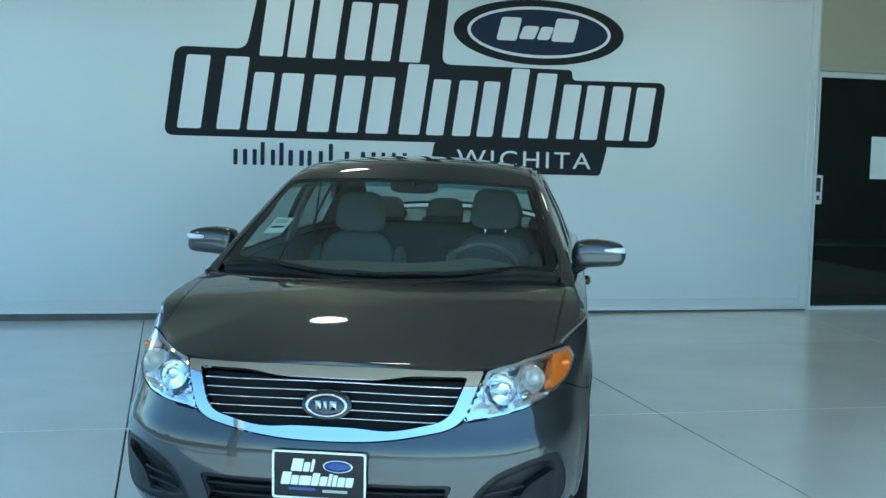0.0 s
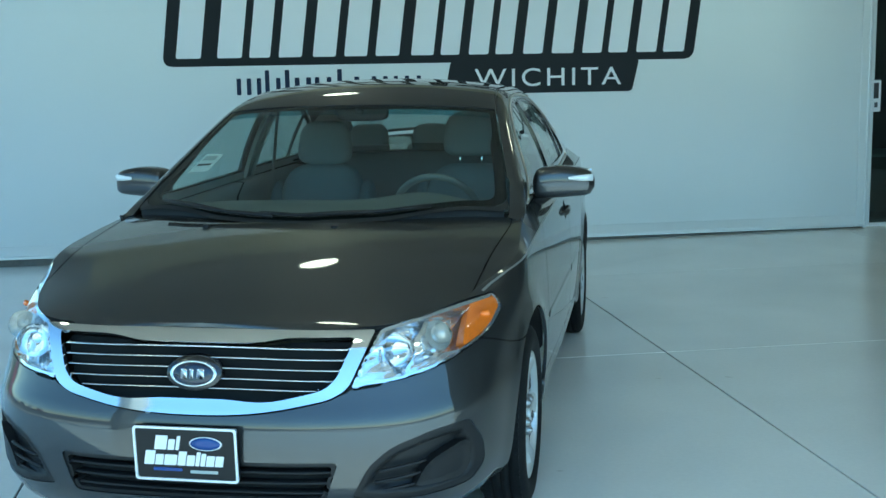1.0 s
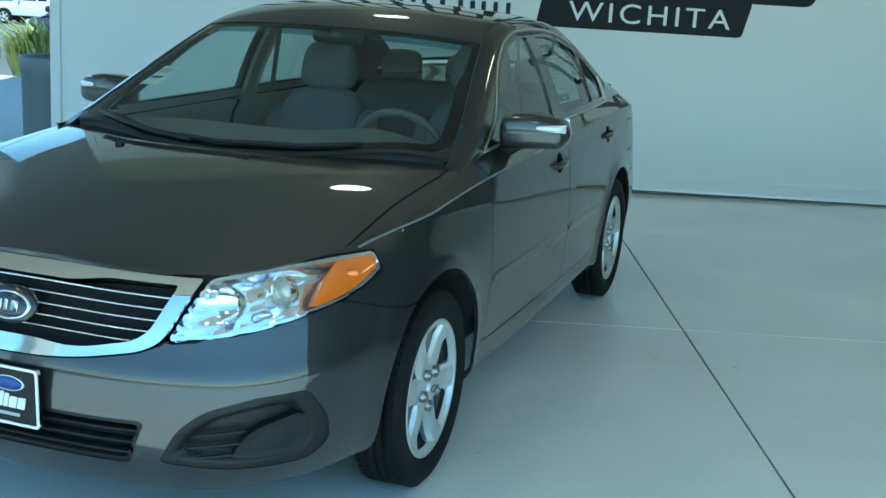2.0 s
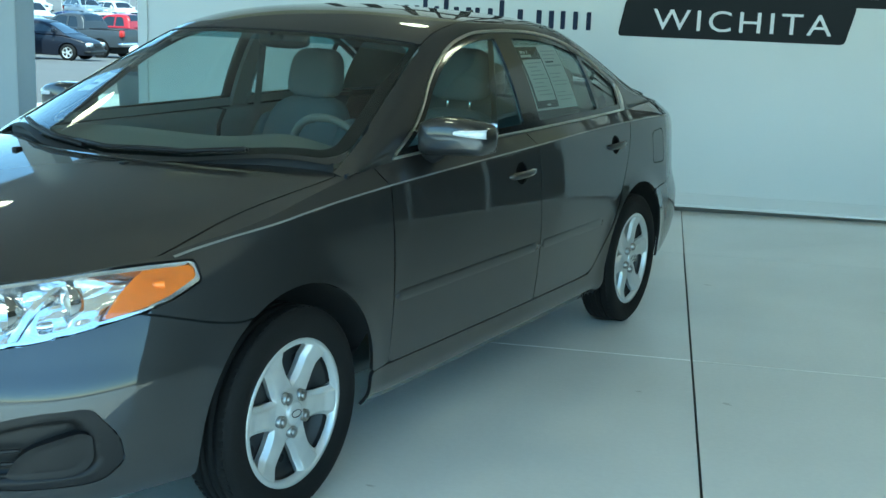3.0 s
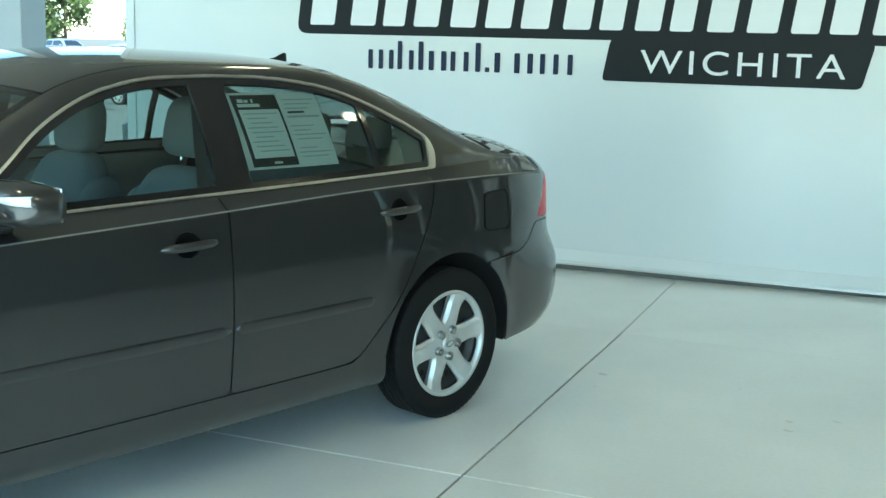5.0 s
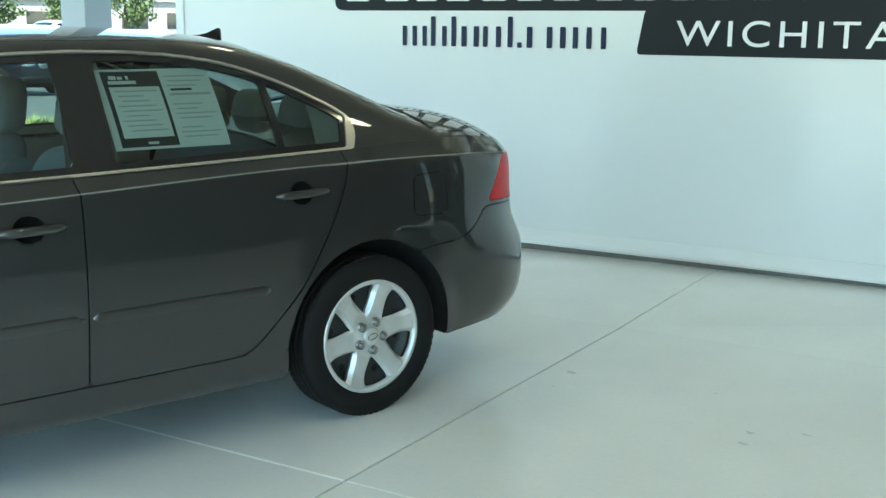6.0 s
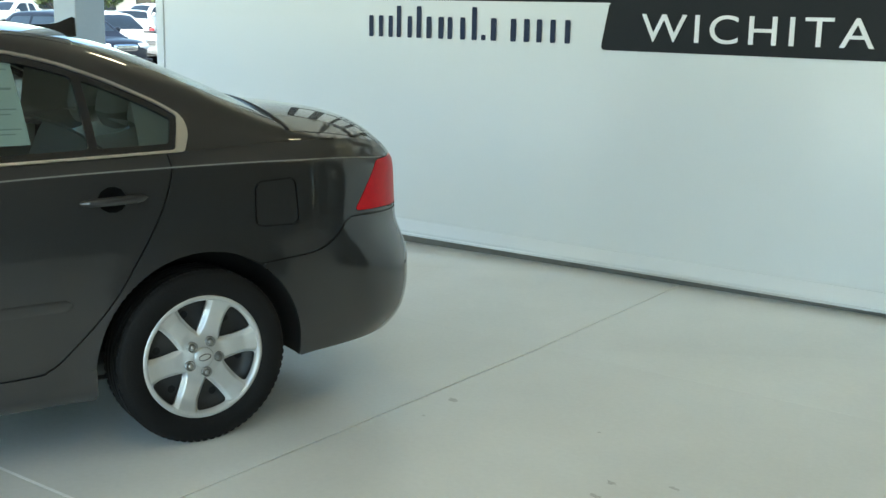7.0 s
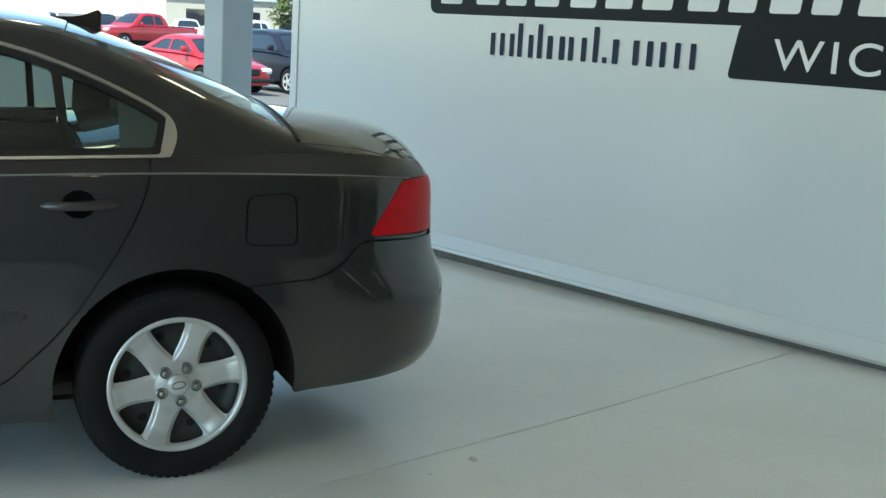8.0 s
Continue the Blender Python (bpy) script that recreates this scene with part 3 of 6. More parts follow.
GAP = 0.0028

car = thing("sedan", "dark graphite grey four-door sedan parked on the pale floor", "car")


def arch(y, z, r=0.385):
    return np.minimum(np.hypot(y - AXLE_F, (z - HUB)), np.hypot(y - AXLE_R, z - HUB)) - r


X, Y, Z = SIDE
FDOOR = region([(1.452, 1.2), (1.452, 0.62), (1.446, 0.337), (2.535, 0.337), (2.545, 0.9), (2.545, 1.2)], [0, 0.3, 0.03, 0.02, 0.3, 0])
RDOOR = region([(2.545, 1.2), (2.545, 0.9), (2.535, 0.337), (3.03, 0.337), (3.14, 0.345), (3.33, 0.53), (3.503, 0.79), (3.585, 0.97), (3.59, 1.2)], [0, 0.3, 0.02, 0.1, 0.15, 0.3, 0.3, 0.1, 0])
HEADLAMP = region([(0.458, 0.632), (0.62, 0.650), (0.72, 0.677), (0.805, 0.722), (0.838, 0.815), (0.765, 0.819), (0.62, 0.804), (0.522, 0.785)], [0.01, 0.1, 0.1, 0.03, 0.012, 0.05, 0.1, 0.012])
# the bright grille surround and the opening inside it
GRILLE = region([(-0.512, 0.781), (0, 0.790), (0.512, 0.781), (0.450, 0.628), (0.40, 0.600), (0.20, 0.562), (0, 0.555), (-0.20, 0.562), (-0.40, 0.600), (-0.450, 0.628)], [0.012, 0.2, 0.012, 0.03, 0.06, 0.2, 0.1, 0.2, 0.06, 0.03])
MOUTH = region([(-0.458, 0.763), (-0.27, 0.766), (-0.18, 0.751), (0.18, 0.751), (0.27, 0.766), (0.458, 0.763), (0.405, 0.632), (0.22, 0.592), (0.10, 0.602), (-0.10, 0.602), (-0.22, 0.592), (-0.405, 0.632)], [0.012, 0.05, 0.05, 0.05, 0.05, 0.012, 0.05, 0.06, 0.03, 0.03, 0.06, 0.05])
INTAKE = region([(-0.424, 0.425), (0.424, 0.425), (0.382, 0.308), (-0.382, 0.308)], 0.012)
FOG = region([(0.462, 0.318), (0.508, 0.408), (0.573, 0.462), (0.68, 0.494), (0.765, 0.498), (0.795, 0.42), (0.797, 0.345), (0.765, 0.300), (0.62, 0.300)], [0.012, 0.03, 0.03, 0.03, 0.014, 0.03, 0.02, 0.02, 0.05])
# the wall seen from in front, unrolled over its outline
FRONT_U = np.where(Y < 2.0, X, 9.0)
BUMPER_LINE = region([(-0.5, 0.0), (-0.5, 0.74), (0.30, 0.74), (0.50, 0.69), (0.62, 0.655), (0.70, 0.640), (0.95, 0.655), (0.95, 0.0)], 0.02)
REAR_BUMPER = region([(3.5, 0.0), (3.5, 0.62), (3.92, 0.637), (4.13, 0.652), (4.215, 0.690), (4.285, 0.765), (4.62, 0.752), (4.95, 0.750), (4.95, 0.0)], [0, 0, 0.05, 0.08, 0.08, 0.03, 0.05, 0, 0])
TAIL = region([(4.318, 0.782), (4.46, 0.962), (4.95, 0.965), (4.95, 0.755)], [0.02, 0.02, 0, 0])
FUEL = region([(3.878, 0.768), (3.885, 0.925), (4.045, 0.932), (4.052, 0.765)], 0.028)
HOOD_PLAN = region([(-0.5, 0.05), (0.0, 0.085), (0.30, 0.10), (0.522, 0.165), (0.64, 0.275), (0.733, 0.440), (0.738, 0.55), (0.752, 0.75), (0.766, 1.0), (0.776, 1.20), (0.768, 1.325), (0.60, 1.262), (0.3, 1.098), (0.0, 1.055), (-0.5, 1.10)], [0, 0.1, 0.1, 0.05, 0.1, 0.03, 0.05, 0.1, 0.1, 0.1, 0.06, 0.1, 0.2, 0.3, 0])

lamp_d = np.maximum(HEADLAMP(FRONT_U, Z), Y - 0.615)
grille_d = np.maximum(GRILLE(FRONT_U, Z), Y - 0.6)
intake_d = np.maximum(INTAKE(FRONT_U, Z), Y - 0.6)
fog_d = np.maximum(FOG(FRONT_U, Z), Y - 0.7)
bumper_front = np.where(Y < 2, BUMPER_LINE(np.minimum(Y, 0.95), Z), 1.0)
arch_d = arch(Y, Z)
low = smoothline([(-0.1, 0.222), (0.3, 0.228), (0.55, 0.235), (0.8, 0.24), (1.3, 0.215), (3.25, 0.215), (3.9, 0.25), (4.1, 0.262), (4.9, 0.272)], 0.05)(Y) - Z
fdoor_d, rdoor_d = FDOOR(Y, Z), RDOOR(Y, Z)
tail_d, fuel_d, rbump_d = TAIL(Y, Z), FUEL(Y, Z), REAR_BUMPER(Y, Z)
sill_d = np.maximum(Z - 0.335, np.maximum(1.30 - Y, Y - 3.30))


def carve(keep, *away, gap=GAP):
    d = keep
    for a in away:
        d = np.maximum(d, gap - a)
    return d


def skin_part(name, field, mat, grid=SIDE, lip=0.012, label="", sides=True, flip=False, sink=0.0):
    """A panel on each side of the car, or one that spans both."""
    bm = trimmed(grid, field, lip, flip, sink)
    if sides:
        other = mirrored(bm)
        return part(name, bm, mat, car, label), part(name, other, mat, car, label)
    return part(name, both(bm), mat, car, label)


FLIP_SIDE = False
seam_d = np.maximum(np.maximum(np.minimum(lamp_d, grille_d) - 0.006, 0.615 - Z), np.maximum(0.43 - FRONT_U, FRONT_U - 0.535))
bump_zone = np.where(Y < 0.80, bumper_front, 1.0)
skin_part("front_bumper", carve(np.maximum(np.maximum(bump_zone + GAP, low), Y - 0.80), lamp_d, grille_d, seam_d, intake_d, fog_d, arch_d, gap=0.002), PAINT, sides=False, flip=FLIP_SIDE)
skin_part("hood_edge", carve(np.maximum(np.maximum(0.74 - Z, FRONT_U - 0.43), Y - 0.26), lamp_d, grille_d, seam_d), PAINT)
skin_part("front_fender", carve(np.maximum(np.maximum(Y - 1.448, np.maximum(0.25 - Y, GAP - bump_zone)), low), lamp_d, grille_d, arch_d, sill_d, gap=GAP), PAINT, flip=FLIP_SIDE)
HANDLES = ((2.262, 2.490, 0.871), (3.255, 3.487, 0.900))
cups = [np.hypot((Y - (a + b) / 2 + 0.005) / 0.050, (Z - z - 0.002) / 0.043) - 1 for a, b, z in HANDLES]
skin_part("front_door", carve(np.maximum(fdoor_d + GAP, low), arch_d, cups[0] * 0.05, gap=0.0015), PAINT, flip=FLIP_SIDE)
skin_part("rear_door", carve(np.maximum(rdoor_d + GAP, low), arch_d, cups[1] * 0.05, gap=0.0), PAINT, flip=FLIP_SIDE)
skin_part("sill", carve(np.maximum(sill_d, low), arch_d, gap=0.0), PAINT, flip=FLIP_SIDE)
skin_part("rear_quarter", carve(np.maximum(np.maximum(3.0 - Y, low), np.maximum(Y - 4.60, 0.335 - Z)), rdoor_d, arch_d, tail_d, fuel_d, rbump_d, gap=GAP), PAINT, flip=FLIP_SIDE)
skin_part("fuel_door", fuel_d + GAP, PAINT, flip=FLIP_SIDE)
skin_part("rear_bumper", carve(np.maximum(rbump_d + GAP, low), arch_d, gap=0.0), PAINT, sides=False, flip=FLIP_SIDE)
skin_part("tail_lamp", np.maximum(tail_d + 0.0006, 0.42 - X), REDLENS, flip=FLIP_SIDE, label="red tail lamp lens")
skin_part("trunk_back", np.maximum(np.maximum(carve(np.maximum(4.55 - Y, 0.752 - Z), np.maximum(tail_d, 0.42 - X)), X - 0.60), -9), PAINT, sides=False, flip=FLIP_SIDE)

TX, TY, TZ = TOP
hood_d = np.where(TY < 2, HOOD_PLAN(TX, TY), 9)
skin_part("hood", hood_d + GAP, PAINT, TOP, sides=False, flip=True)
skin_part("fender_top", carve(np.maximum(TY - 1.450, np.where(TY > 0.30, np.where(TY > 1.2, 0.745, 0.700) - TX, -1)), hood_d), PAINT, TOP, flip=True)
skin_part("quarter_top", np.maximum(3.4 - TY, carve(0.0 * TY - 1, np.maximum(TX - 0.665, 3.95 - TY))), PAINT, TOP, flip=True)
skin_part("trunk_lid", np.maximum(TX - 0.665 + GAP, 4.02 - TY), PAINT, TOP, sides=False, flip=True)

# dark inner skin behind the panel gaps
skin_part("inner_skin", np.maximum(np.maximum(carve(low - 0.004, arch_d, np.minimum(cups[0], cups[1]) * 0.05 - 0.004, np.minimum(np.minimum(lamp_d, intake_d), np.minimum(grille_d, fog_d)), gap=0.0), 0), -9) - 1e-4, DARK, lip=0, flip=FLIP_SIDE, sink=0.011, sides=False)
skin_part("inner_top", np.where(TY < 2.5, np.maximum(TY - 1.42, TY - (1.04 + 0.26 * (TX / 0.70) ** 2 + 0.10 * smooth01(0.50, 0.72, TX))), 1.0), DARK, TOP, lip=0, sink=0.011, sides=False, flip=True)
skin_part("boot_inner", 3.9 - TY, DARK, TOP, lip=0, sink=0.011, sides=False, flip=True)

# ---- upper body ----
CX, CY, CZ = CABIN
DLO = region([(1.560, 0.990), (1.585, 1.018), (1.77, 1.110), (1.96, 1.262), (2.15, 1.355), (2.36, 1.402), (2.65, 1.412), (2.95, 1.402), (3.2, 1.365), (3.42, 1.287), (3.59, 1.207), (3.668, 1.158), (3.680, 1.10), (3.652, 1.037), (2.6, 1.014), (2.0, 1.002)],
             [0.006, 0.01, 0.2, 0.2, 0.2, 0.2, 0.2, 0.2, 0.2, 0.2, 0.10, 0.035, 0.06, 0.008, 0.5, 0.5])
dlo = np.where(CABIN_V < 0.53, DLO(CY, CZ), 9)
inner_edge = CY - (3.616 + 0.24 * (CZ - 1.032))
glazed = np.maximum(dlo + 0.0095, inner_edge)
header = 1.93 + 0.08 * (CX / 0.55) ** 2
hood_rear = smoothline([(-0.3, 1.098), (0.0, 1.055), (0.3, 1.098), (0.45, 1.172), (0.60, 1.258), (0.70, 1.300), (0.78, 1.325)], 0.03)(CX)
footing = hood_rear + 0.010
tail_line = 3.40 - 0.06 * (CX / 0.6) ** 2
side_d, foot_d = CX - (rail_x(CY) - 0.040), footing - CY
round_d = np.where((side_d > -0.10) & (foot_d > -0.10), np.hypot(np.maximum(side_d + 0.10, 0), np.maximum(foot_d + 0.10, 0)) - 0.10, np.maximum(side_d, foot_d))
corner_d = np.where((CABIN_V > 0.5) & (side_d > -0.12) & (foot_d > -0.12), np.maximum(np.maximum(side_d, foot_d) - 0.003, 0.002 - round_d), 9)
screen_edge = np.where(CABIN_V > 0.5, np.maximum(round_d, CY - header), 9)
back_edge = np.where(CABIN_V > 0.5, np.maximum(CX - (rail_x(CY) - 0.050), np.maximum(tail_line - CY, CY - 4.065)), 9)
roof_zone = np.maximum(np.maximum(header - CY, CY - tail_line), CX - (rail_x(CY) - 0.040))
roof_d = np.where(CABIN_V > 0.5, roof_zone, 9)
skin_part("roof", roof_d + GAP, PAINT, CABIN, sides=False)
skin_part("side_frame", carve(np.where(((CY < 2.0) & (CX < 0.60)) | (CY < 1.28), 1.0, np.where(CX < 0.72, CY - 4.085, -1.0)), dlo, np.where(CY < 2.0, np.where(CX < rail_x(CY) - 0.040, -1.0, np.maximum(np.maximum(side_d, foot_d), CY - header)), screen_edge), back_edge, roof_d, gap=0.0015), PAINT, CABIN, lip=0.009, sink=0.008 * (1 - smooth01(1.28, 1.40, CY)))
skin_part("screen_corner", corner_d, PAINT, CABIN, lip=0, sink=0.003)
skin_part("windscreen", screen_edge + 0.002, SCREEN, CABIN, lip=0.0, sides=False, sink=0.004, label="clear raked windscreen")
skin_part("rear_window", back_edge + 0.002, REARGLASS, CABIN, lip=0.0, sides=False, sink=0.004)
FRIT = material("black_glass_border", (0.004, 0.004, 0.004), 0.8, spec=0.1, patch=0.1)
skin_part("screen_border", np.maximum(screen_edge + 0.002, -(screen_edge + 0.030 + 0.020 * smooth01(1.85, 1.70, CY))), FRIT, CABIN, lip=0, sides=False, sink=0.0046)
skin_part("shade_band", np.maximum(screen_edge + 0.026, header - 0.075 - CY), glass_material("blue_shade_band", (0.22, 0.50, 0.62)), CABIN, lip=0, sides=False, sink=0.0062, label="blue tinted shade band")
skin_part("window_chrome", np.maximum(dlo + 0.001, -glazed), SATIN, CABIN, lip=0.008, sink=-0.004, label="bright window surround")
b_post = np.abs(CY - (2.625 - 0.02 * (CZ - 1.2))) - 0.072
q_post = np.abs(CY - (3.325 + 0.08 * (1.2 - CZ))) - 0.0145
sail = np.maximum(CY - (1.62 + (CZ - 0.98) * 0.55), -9)
skin_part("window_frame", np.maximum(glazed - 0.001, -np.maximum(glazed + 0.023, np.maximum(-b_post, np.maximum(-q_post, -sail)))), GLOSSBLACK, CABIN, lip=0.01, sink=0.003)
skin_part("front_side_window", np.maximum(glazed + 0.017, CY - 2.62), GLASS, CABIN, lip=0, sink=0.012)
skin_part("rear_side_window", np.maximum(glazed + 0.017, 2.62 - CY), REARGLASS, CABIN, lip=0, sink=0.012)

_row = int(np.argmin(np.abs(CABIN[1][:, 0] - 4.088)))
_seal = [(float(x), float(y), float(z) - 0.001) for x, y, z in zip(CX[_row], CY[_row], CZ[_row]) if 0 <= x < 0.715]
part("trunk_seal", tube(_seal[::4] + [(-x, y, z) for x, y, z in _seal[::-4]], 0.009, 6), BLACK, car, "black rubber seal between rear window and boot")

skin_part("pinstripe", np.maximum(np.abs(Z - np.minimum(crease(Y), shoulder(Y) - 0.012) - 0.0012) - 0.0021, np.maximum(0.57 - Y, Y - 4.50)), material("pale_pinstripe", (0.22, 0.225, 0.22), 0.35, 0.2, grain=0.1, scale=60, patch=0.2, patch_scale=5), lip=0, sink=-0.0011, label="thin pale pinstripe along the flank")

# ---- the car's fittings ----
_sv = np.linspace(0, 0.30, 400)


def front_y(x, z, out=0.0):
    """The nose at x and z."""
    wx, wy, _ = skin_wall(_sv, np.full(400, z))
    return float(np.interp(abs(x), wx, wy)) - out


_sw = np.linspace(0.2, 0.9, 900)


def side_x(y, z, out=0.0):
    """The flank at y and z."""
    wx, wy, _ = skin_wall(_sw, np.full(900, z))
    return float(np.interp(y, wy, wx)) + out


def twice(name, bm, mat, label="", parent=None):
    """A part on the left flank and its twin on the right."""
    other = mirrored(bm)
    return part(name, bm, mat, parent or car, label), part(name, other, mat, parent or car, label)


# grille: bright surround, dark back, bright bars
mouth_d = np.maximum(MOUTH(FRONT_U, Z), Y - 0.6)
surround = part("grille_surround", both(trimmed(SIDE, carve(grille_d + 0.002, mouth_d, gap=0.0), 0.016, sink=-0.008)), CHROME, car, "wide chrome grille surround")
part("grille_back", both(trimmed(SIDE, mouth_d - 0.01, 0, sink=0.045)), DARK, car, "black grille backing")
for k, (z, w) in enumerate([(0.733, 0.438), (0.705, 0.428), (0.677, 0.418), (0.649, 0.408), (0.622, 0.36)]):
    bm = bmesh.new()
    xs = np.linspace(-w, w, 41)
    rows = [[bm.verts.new((x, front_y(x, z, -0.012 + dy), z + dz - 0.010 * (x / 0.45) ** 2 + 0.008)) for x in xs]
            for dy, dz in ((0.0, -0.0022), (0.004, -0.001), (0.004, 0.001), (0.0, 0.0022), (-0.02, 0.0026), (-0.02, -0.0026), (0.0, -0.0022))]
    for a, b in zip(rows, rows[1:]):
        for i in range(40):
            bm.faces.new((a[i], a[i + 1], b[i + 1], b[i]))
    part("grille_bar", bm, CHROME, car)


def oval(rx, rz, cx, y, cz, thick, ring=0.0, steps=40, tilt=0.0):
    """An upright oval plate, or a ring, with a domed face to -y."""
    bm = bmesh.new()
    prof = [(1.0, thick), (1.0, 0.002), (0.97, 0.0)] + ([(1 - ring, 0.0), (1 - ring, thick)] if ring else [(0.6, -0.0015), (0.02, -0.002)])
    rings = []
    for f, d in prof:
        rings.append([bm.verts.new((cx + f * rx * math.cos(a), y + d + tilt * f * rz * math.sin(a), cz + f * rz * math.sin(a))) for a in (2 * math.pi * i / steps for i in range(steps))])
    for a, b in zip(rings, rings[1:]):
        for i in range(steps):
            j = (i + 1) % steps
            bm.faces.new((a[i], a[j], b[j], b[i]))
    if not ring:
        bm.faces.new(rings[-1])
    bmesh.ops.recalc_face_normals(bm, faces=bm.faces[:])
    return bm


ey = front_y(0, 0.672) - 0.012
BADGE = material("dark_badge_enamel", (0.008, 0.012, 0.03), 0.15, coat=0.6, patch=0.05)
emblem = part("emblem", oval(0.071, 0.037, 0, ey, 0.672, 0.010, ring=0.13, tilt=0.25), CHROME, car, "oval chrome-ringed badge")
part("badge_back", oval(0.084, 0.049, 0, ey + 0.007, 0.672, 0.03, tilt=0.25), GLOSSBLACK, emblem, "black oval badge mount")
part("badge_face", oval(0.062, 0.032, 0, ey + 0.002, 0.672, 0.01, tilt=0.25), BADGE, emblem)
for x0, x1 in ((-0.036, -0.018), (-0.009, 0.001), (0.012, 0.034)):
    part("badge_bar", slab(rounded([(x0, -0.014), (x1, -0.014), (x1, 0.014), (x0, 0.014)], 0.003), 0.002, lambda x, y, z: (x, ey - 0.0015 + y + 0.25 * z, 0.672 + z)), CHROME, emblem)

# dealer plate on the bumper
plate_turn = lambda x, y, z: (x - 0.006, -0.022 + y - 0.04 * z, 0.453 + z)
plate = part("front_plate", slab(rounded([(-0.156, -0.081), (0.156, -0.081), (0.156, 0.081), (-0.156, 0.081)], 0.012), 0.012, plate_turn), BLACK, car, "black dealer plate with white border and bars", smooth=False)
rim_o, rim_i = rounded([(-0.156, -0.081), (0.156, -0.081), (0.156, 0.081), (-0.156, 0.081)], 0.012), rounded([(-0.149, -0.074), (0.149, -0.074), (0.149, 0.074), (-0.149, 0.074)], 0.008)
bm = bmesh.new()
vo = [bm.verts.new(plate_turn(x, -0.004, z)) for x, z in rim_o]
vi = [bm.verts.new(plate_turn(x, -0.004, z)) for x, z in rim_i]
vb = [bm.verts.new(plate_turn(x, 0.004, z)) for x, z in rim_i]
vc = [bm.verts.new(plate_turn(x, 0.010, z)) for x, z in rim_o]
for i in range(len(vo)):
    j = (i + 1) % len(vo)
    bm.faces.new((vo[i], vo[j], vi[j], vi[i]))
    bm.faces.new((vi[i], vi[j], vb[j], vb[i]))
    bm.faces.new((vc[i], vc[j], vo[j], vo[i]))
part("plate_border", bm, WHITE, plate, smooth=False)


def plate_bar(x0, x1, z0, z1, mat=WHITE, lean=0.2, name="plate_bar"):
    k = lean * (z1 - z0)
    return part(name, slab(rounded([(x0, z0), (x1, z0), (x1 + k, z1), (x0 + k, z1)], 0.003), 0.002, lambda x, y, z: plate_turn(x, y - 0.0025, z)), mat, plate, smooth=False)


for x0, x1, tall in ((-0.094, -0.058, 1), (-0.054, -0.034, 0.75), (-0.030, -0.020, 1)):
    plate_bar(x0, x1, 0.012, 0.012 + 0.042 * tall)
for k, (w, tall) in enumerate(((0.030, 1), (0.024, 0.75), (0.038, 0.75), (0.024, 1), (0.024, 0.75), (0.012, 1), (0.014, 0.9), (0.024, 0.75), (0.024, 0.75))):
    x0 = -0.128 + [0, 0.033, 0.060, 0.101, 0.128, 0.155, 0.170, 0.187, 0.214][k]
    plate_bar(x0, x0 + w, -0.034, -0.034 + 0.042 * tall)
part("plate_oval", oval(0.046, 0.018, 0.056, -0.0265, 0.486, 0.004), BLUE, plate)
part("plate_oval_ring", oval(0.049, 0.0205, 0.056, -0.0262, 0.486, 0.004, ring=0.10), WHITE, plate)
plate_bar(-0.10, -0.012, -0.052, -0.042, BLUE, 0)
plate_bar(0.012, 0.095, -0.056, -0.047, GREYINK, 0)

# lower intake and side pockets
part("intake_back", both(trimmed(SIDE, intake_d - 0.01, 0, sink=0.05)), DARK, car)
for z in (0.392, 0.360, 0.330):
    bm = bmesh.new()
    xs = np.linspace(-0.425, 0.425, 31)
    rows = [[bm.verts.new((x, front_y(x, z, -0.018 + dy), z + dz)) for x in xs] for dy, dz in ((-0.03, -0.004), (0.0, -0.004), (0.004, 0.0), (0.0, 0.004), (-0.03, 0.004))]
    for a, b in zip(rows, rows[1:]):
        for i in range(30):
            bm.faces.new((a[i], a[i + 1], b[i + 1], b[i]))
    part("intake_bar", bm, BLACK, car)
part("intake_rim", both(trimmed(SIDE, np.maximum(intake_d - 0.003, -(intake_d + 0.010)), 0.05, sink=0.006)), BLACK, car)
pocket_in = np.clip(-fog_d, 0, 1)
twice("bumper_pocket", trimmed(SIDE, fog_d - 0.001, 0.0, sink=0.002 + 0.10 * np.minimum(pocket_in, 0.024) + 0.030 * smooth01(0.024, 0.031, pocket_in)), BLACK, "black plastic bumper pocket")
COVER = region([(0.628, 0.332), (0.664, 0.404), (0.752, 0.440), (0.768, 0.43), (0.768, 0.36), (0.745, 0.326)], [0.012, 0.05, 0.012, 0.01, 0.03, 0.02])
cover_d = np.maximum(COVER(FRONT_U, Z), Y - 0.6)
twice("fog_blank", trimmed(SIDE, cover_d, 0.03, sink=0.006 - 0.004 * smooth01(0.010, 0.004, -cover_d)), BLACK, "blank black fog lamp cover")
for z in (0.330, 0.360, 0.392):
    pts = [(x, front_y(x, z + 0.12 * (x - 0.55), -0.016), z + 0.12 * (x - 0.55)) for x in np.linspace(0.498 + (z - 0.31) * 0.42, 0.655, 12)]
    twice("pocket_slat", tube(pts, 0.0055, 6), BLACK)

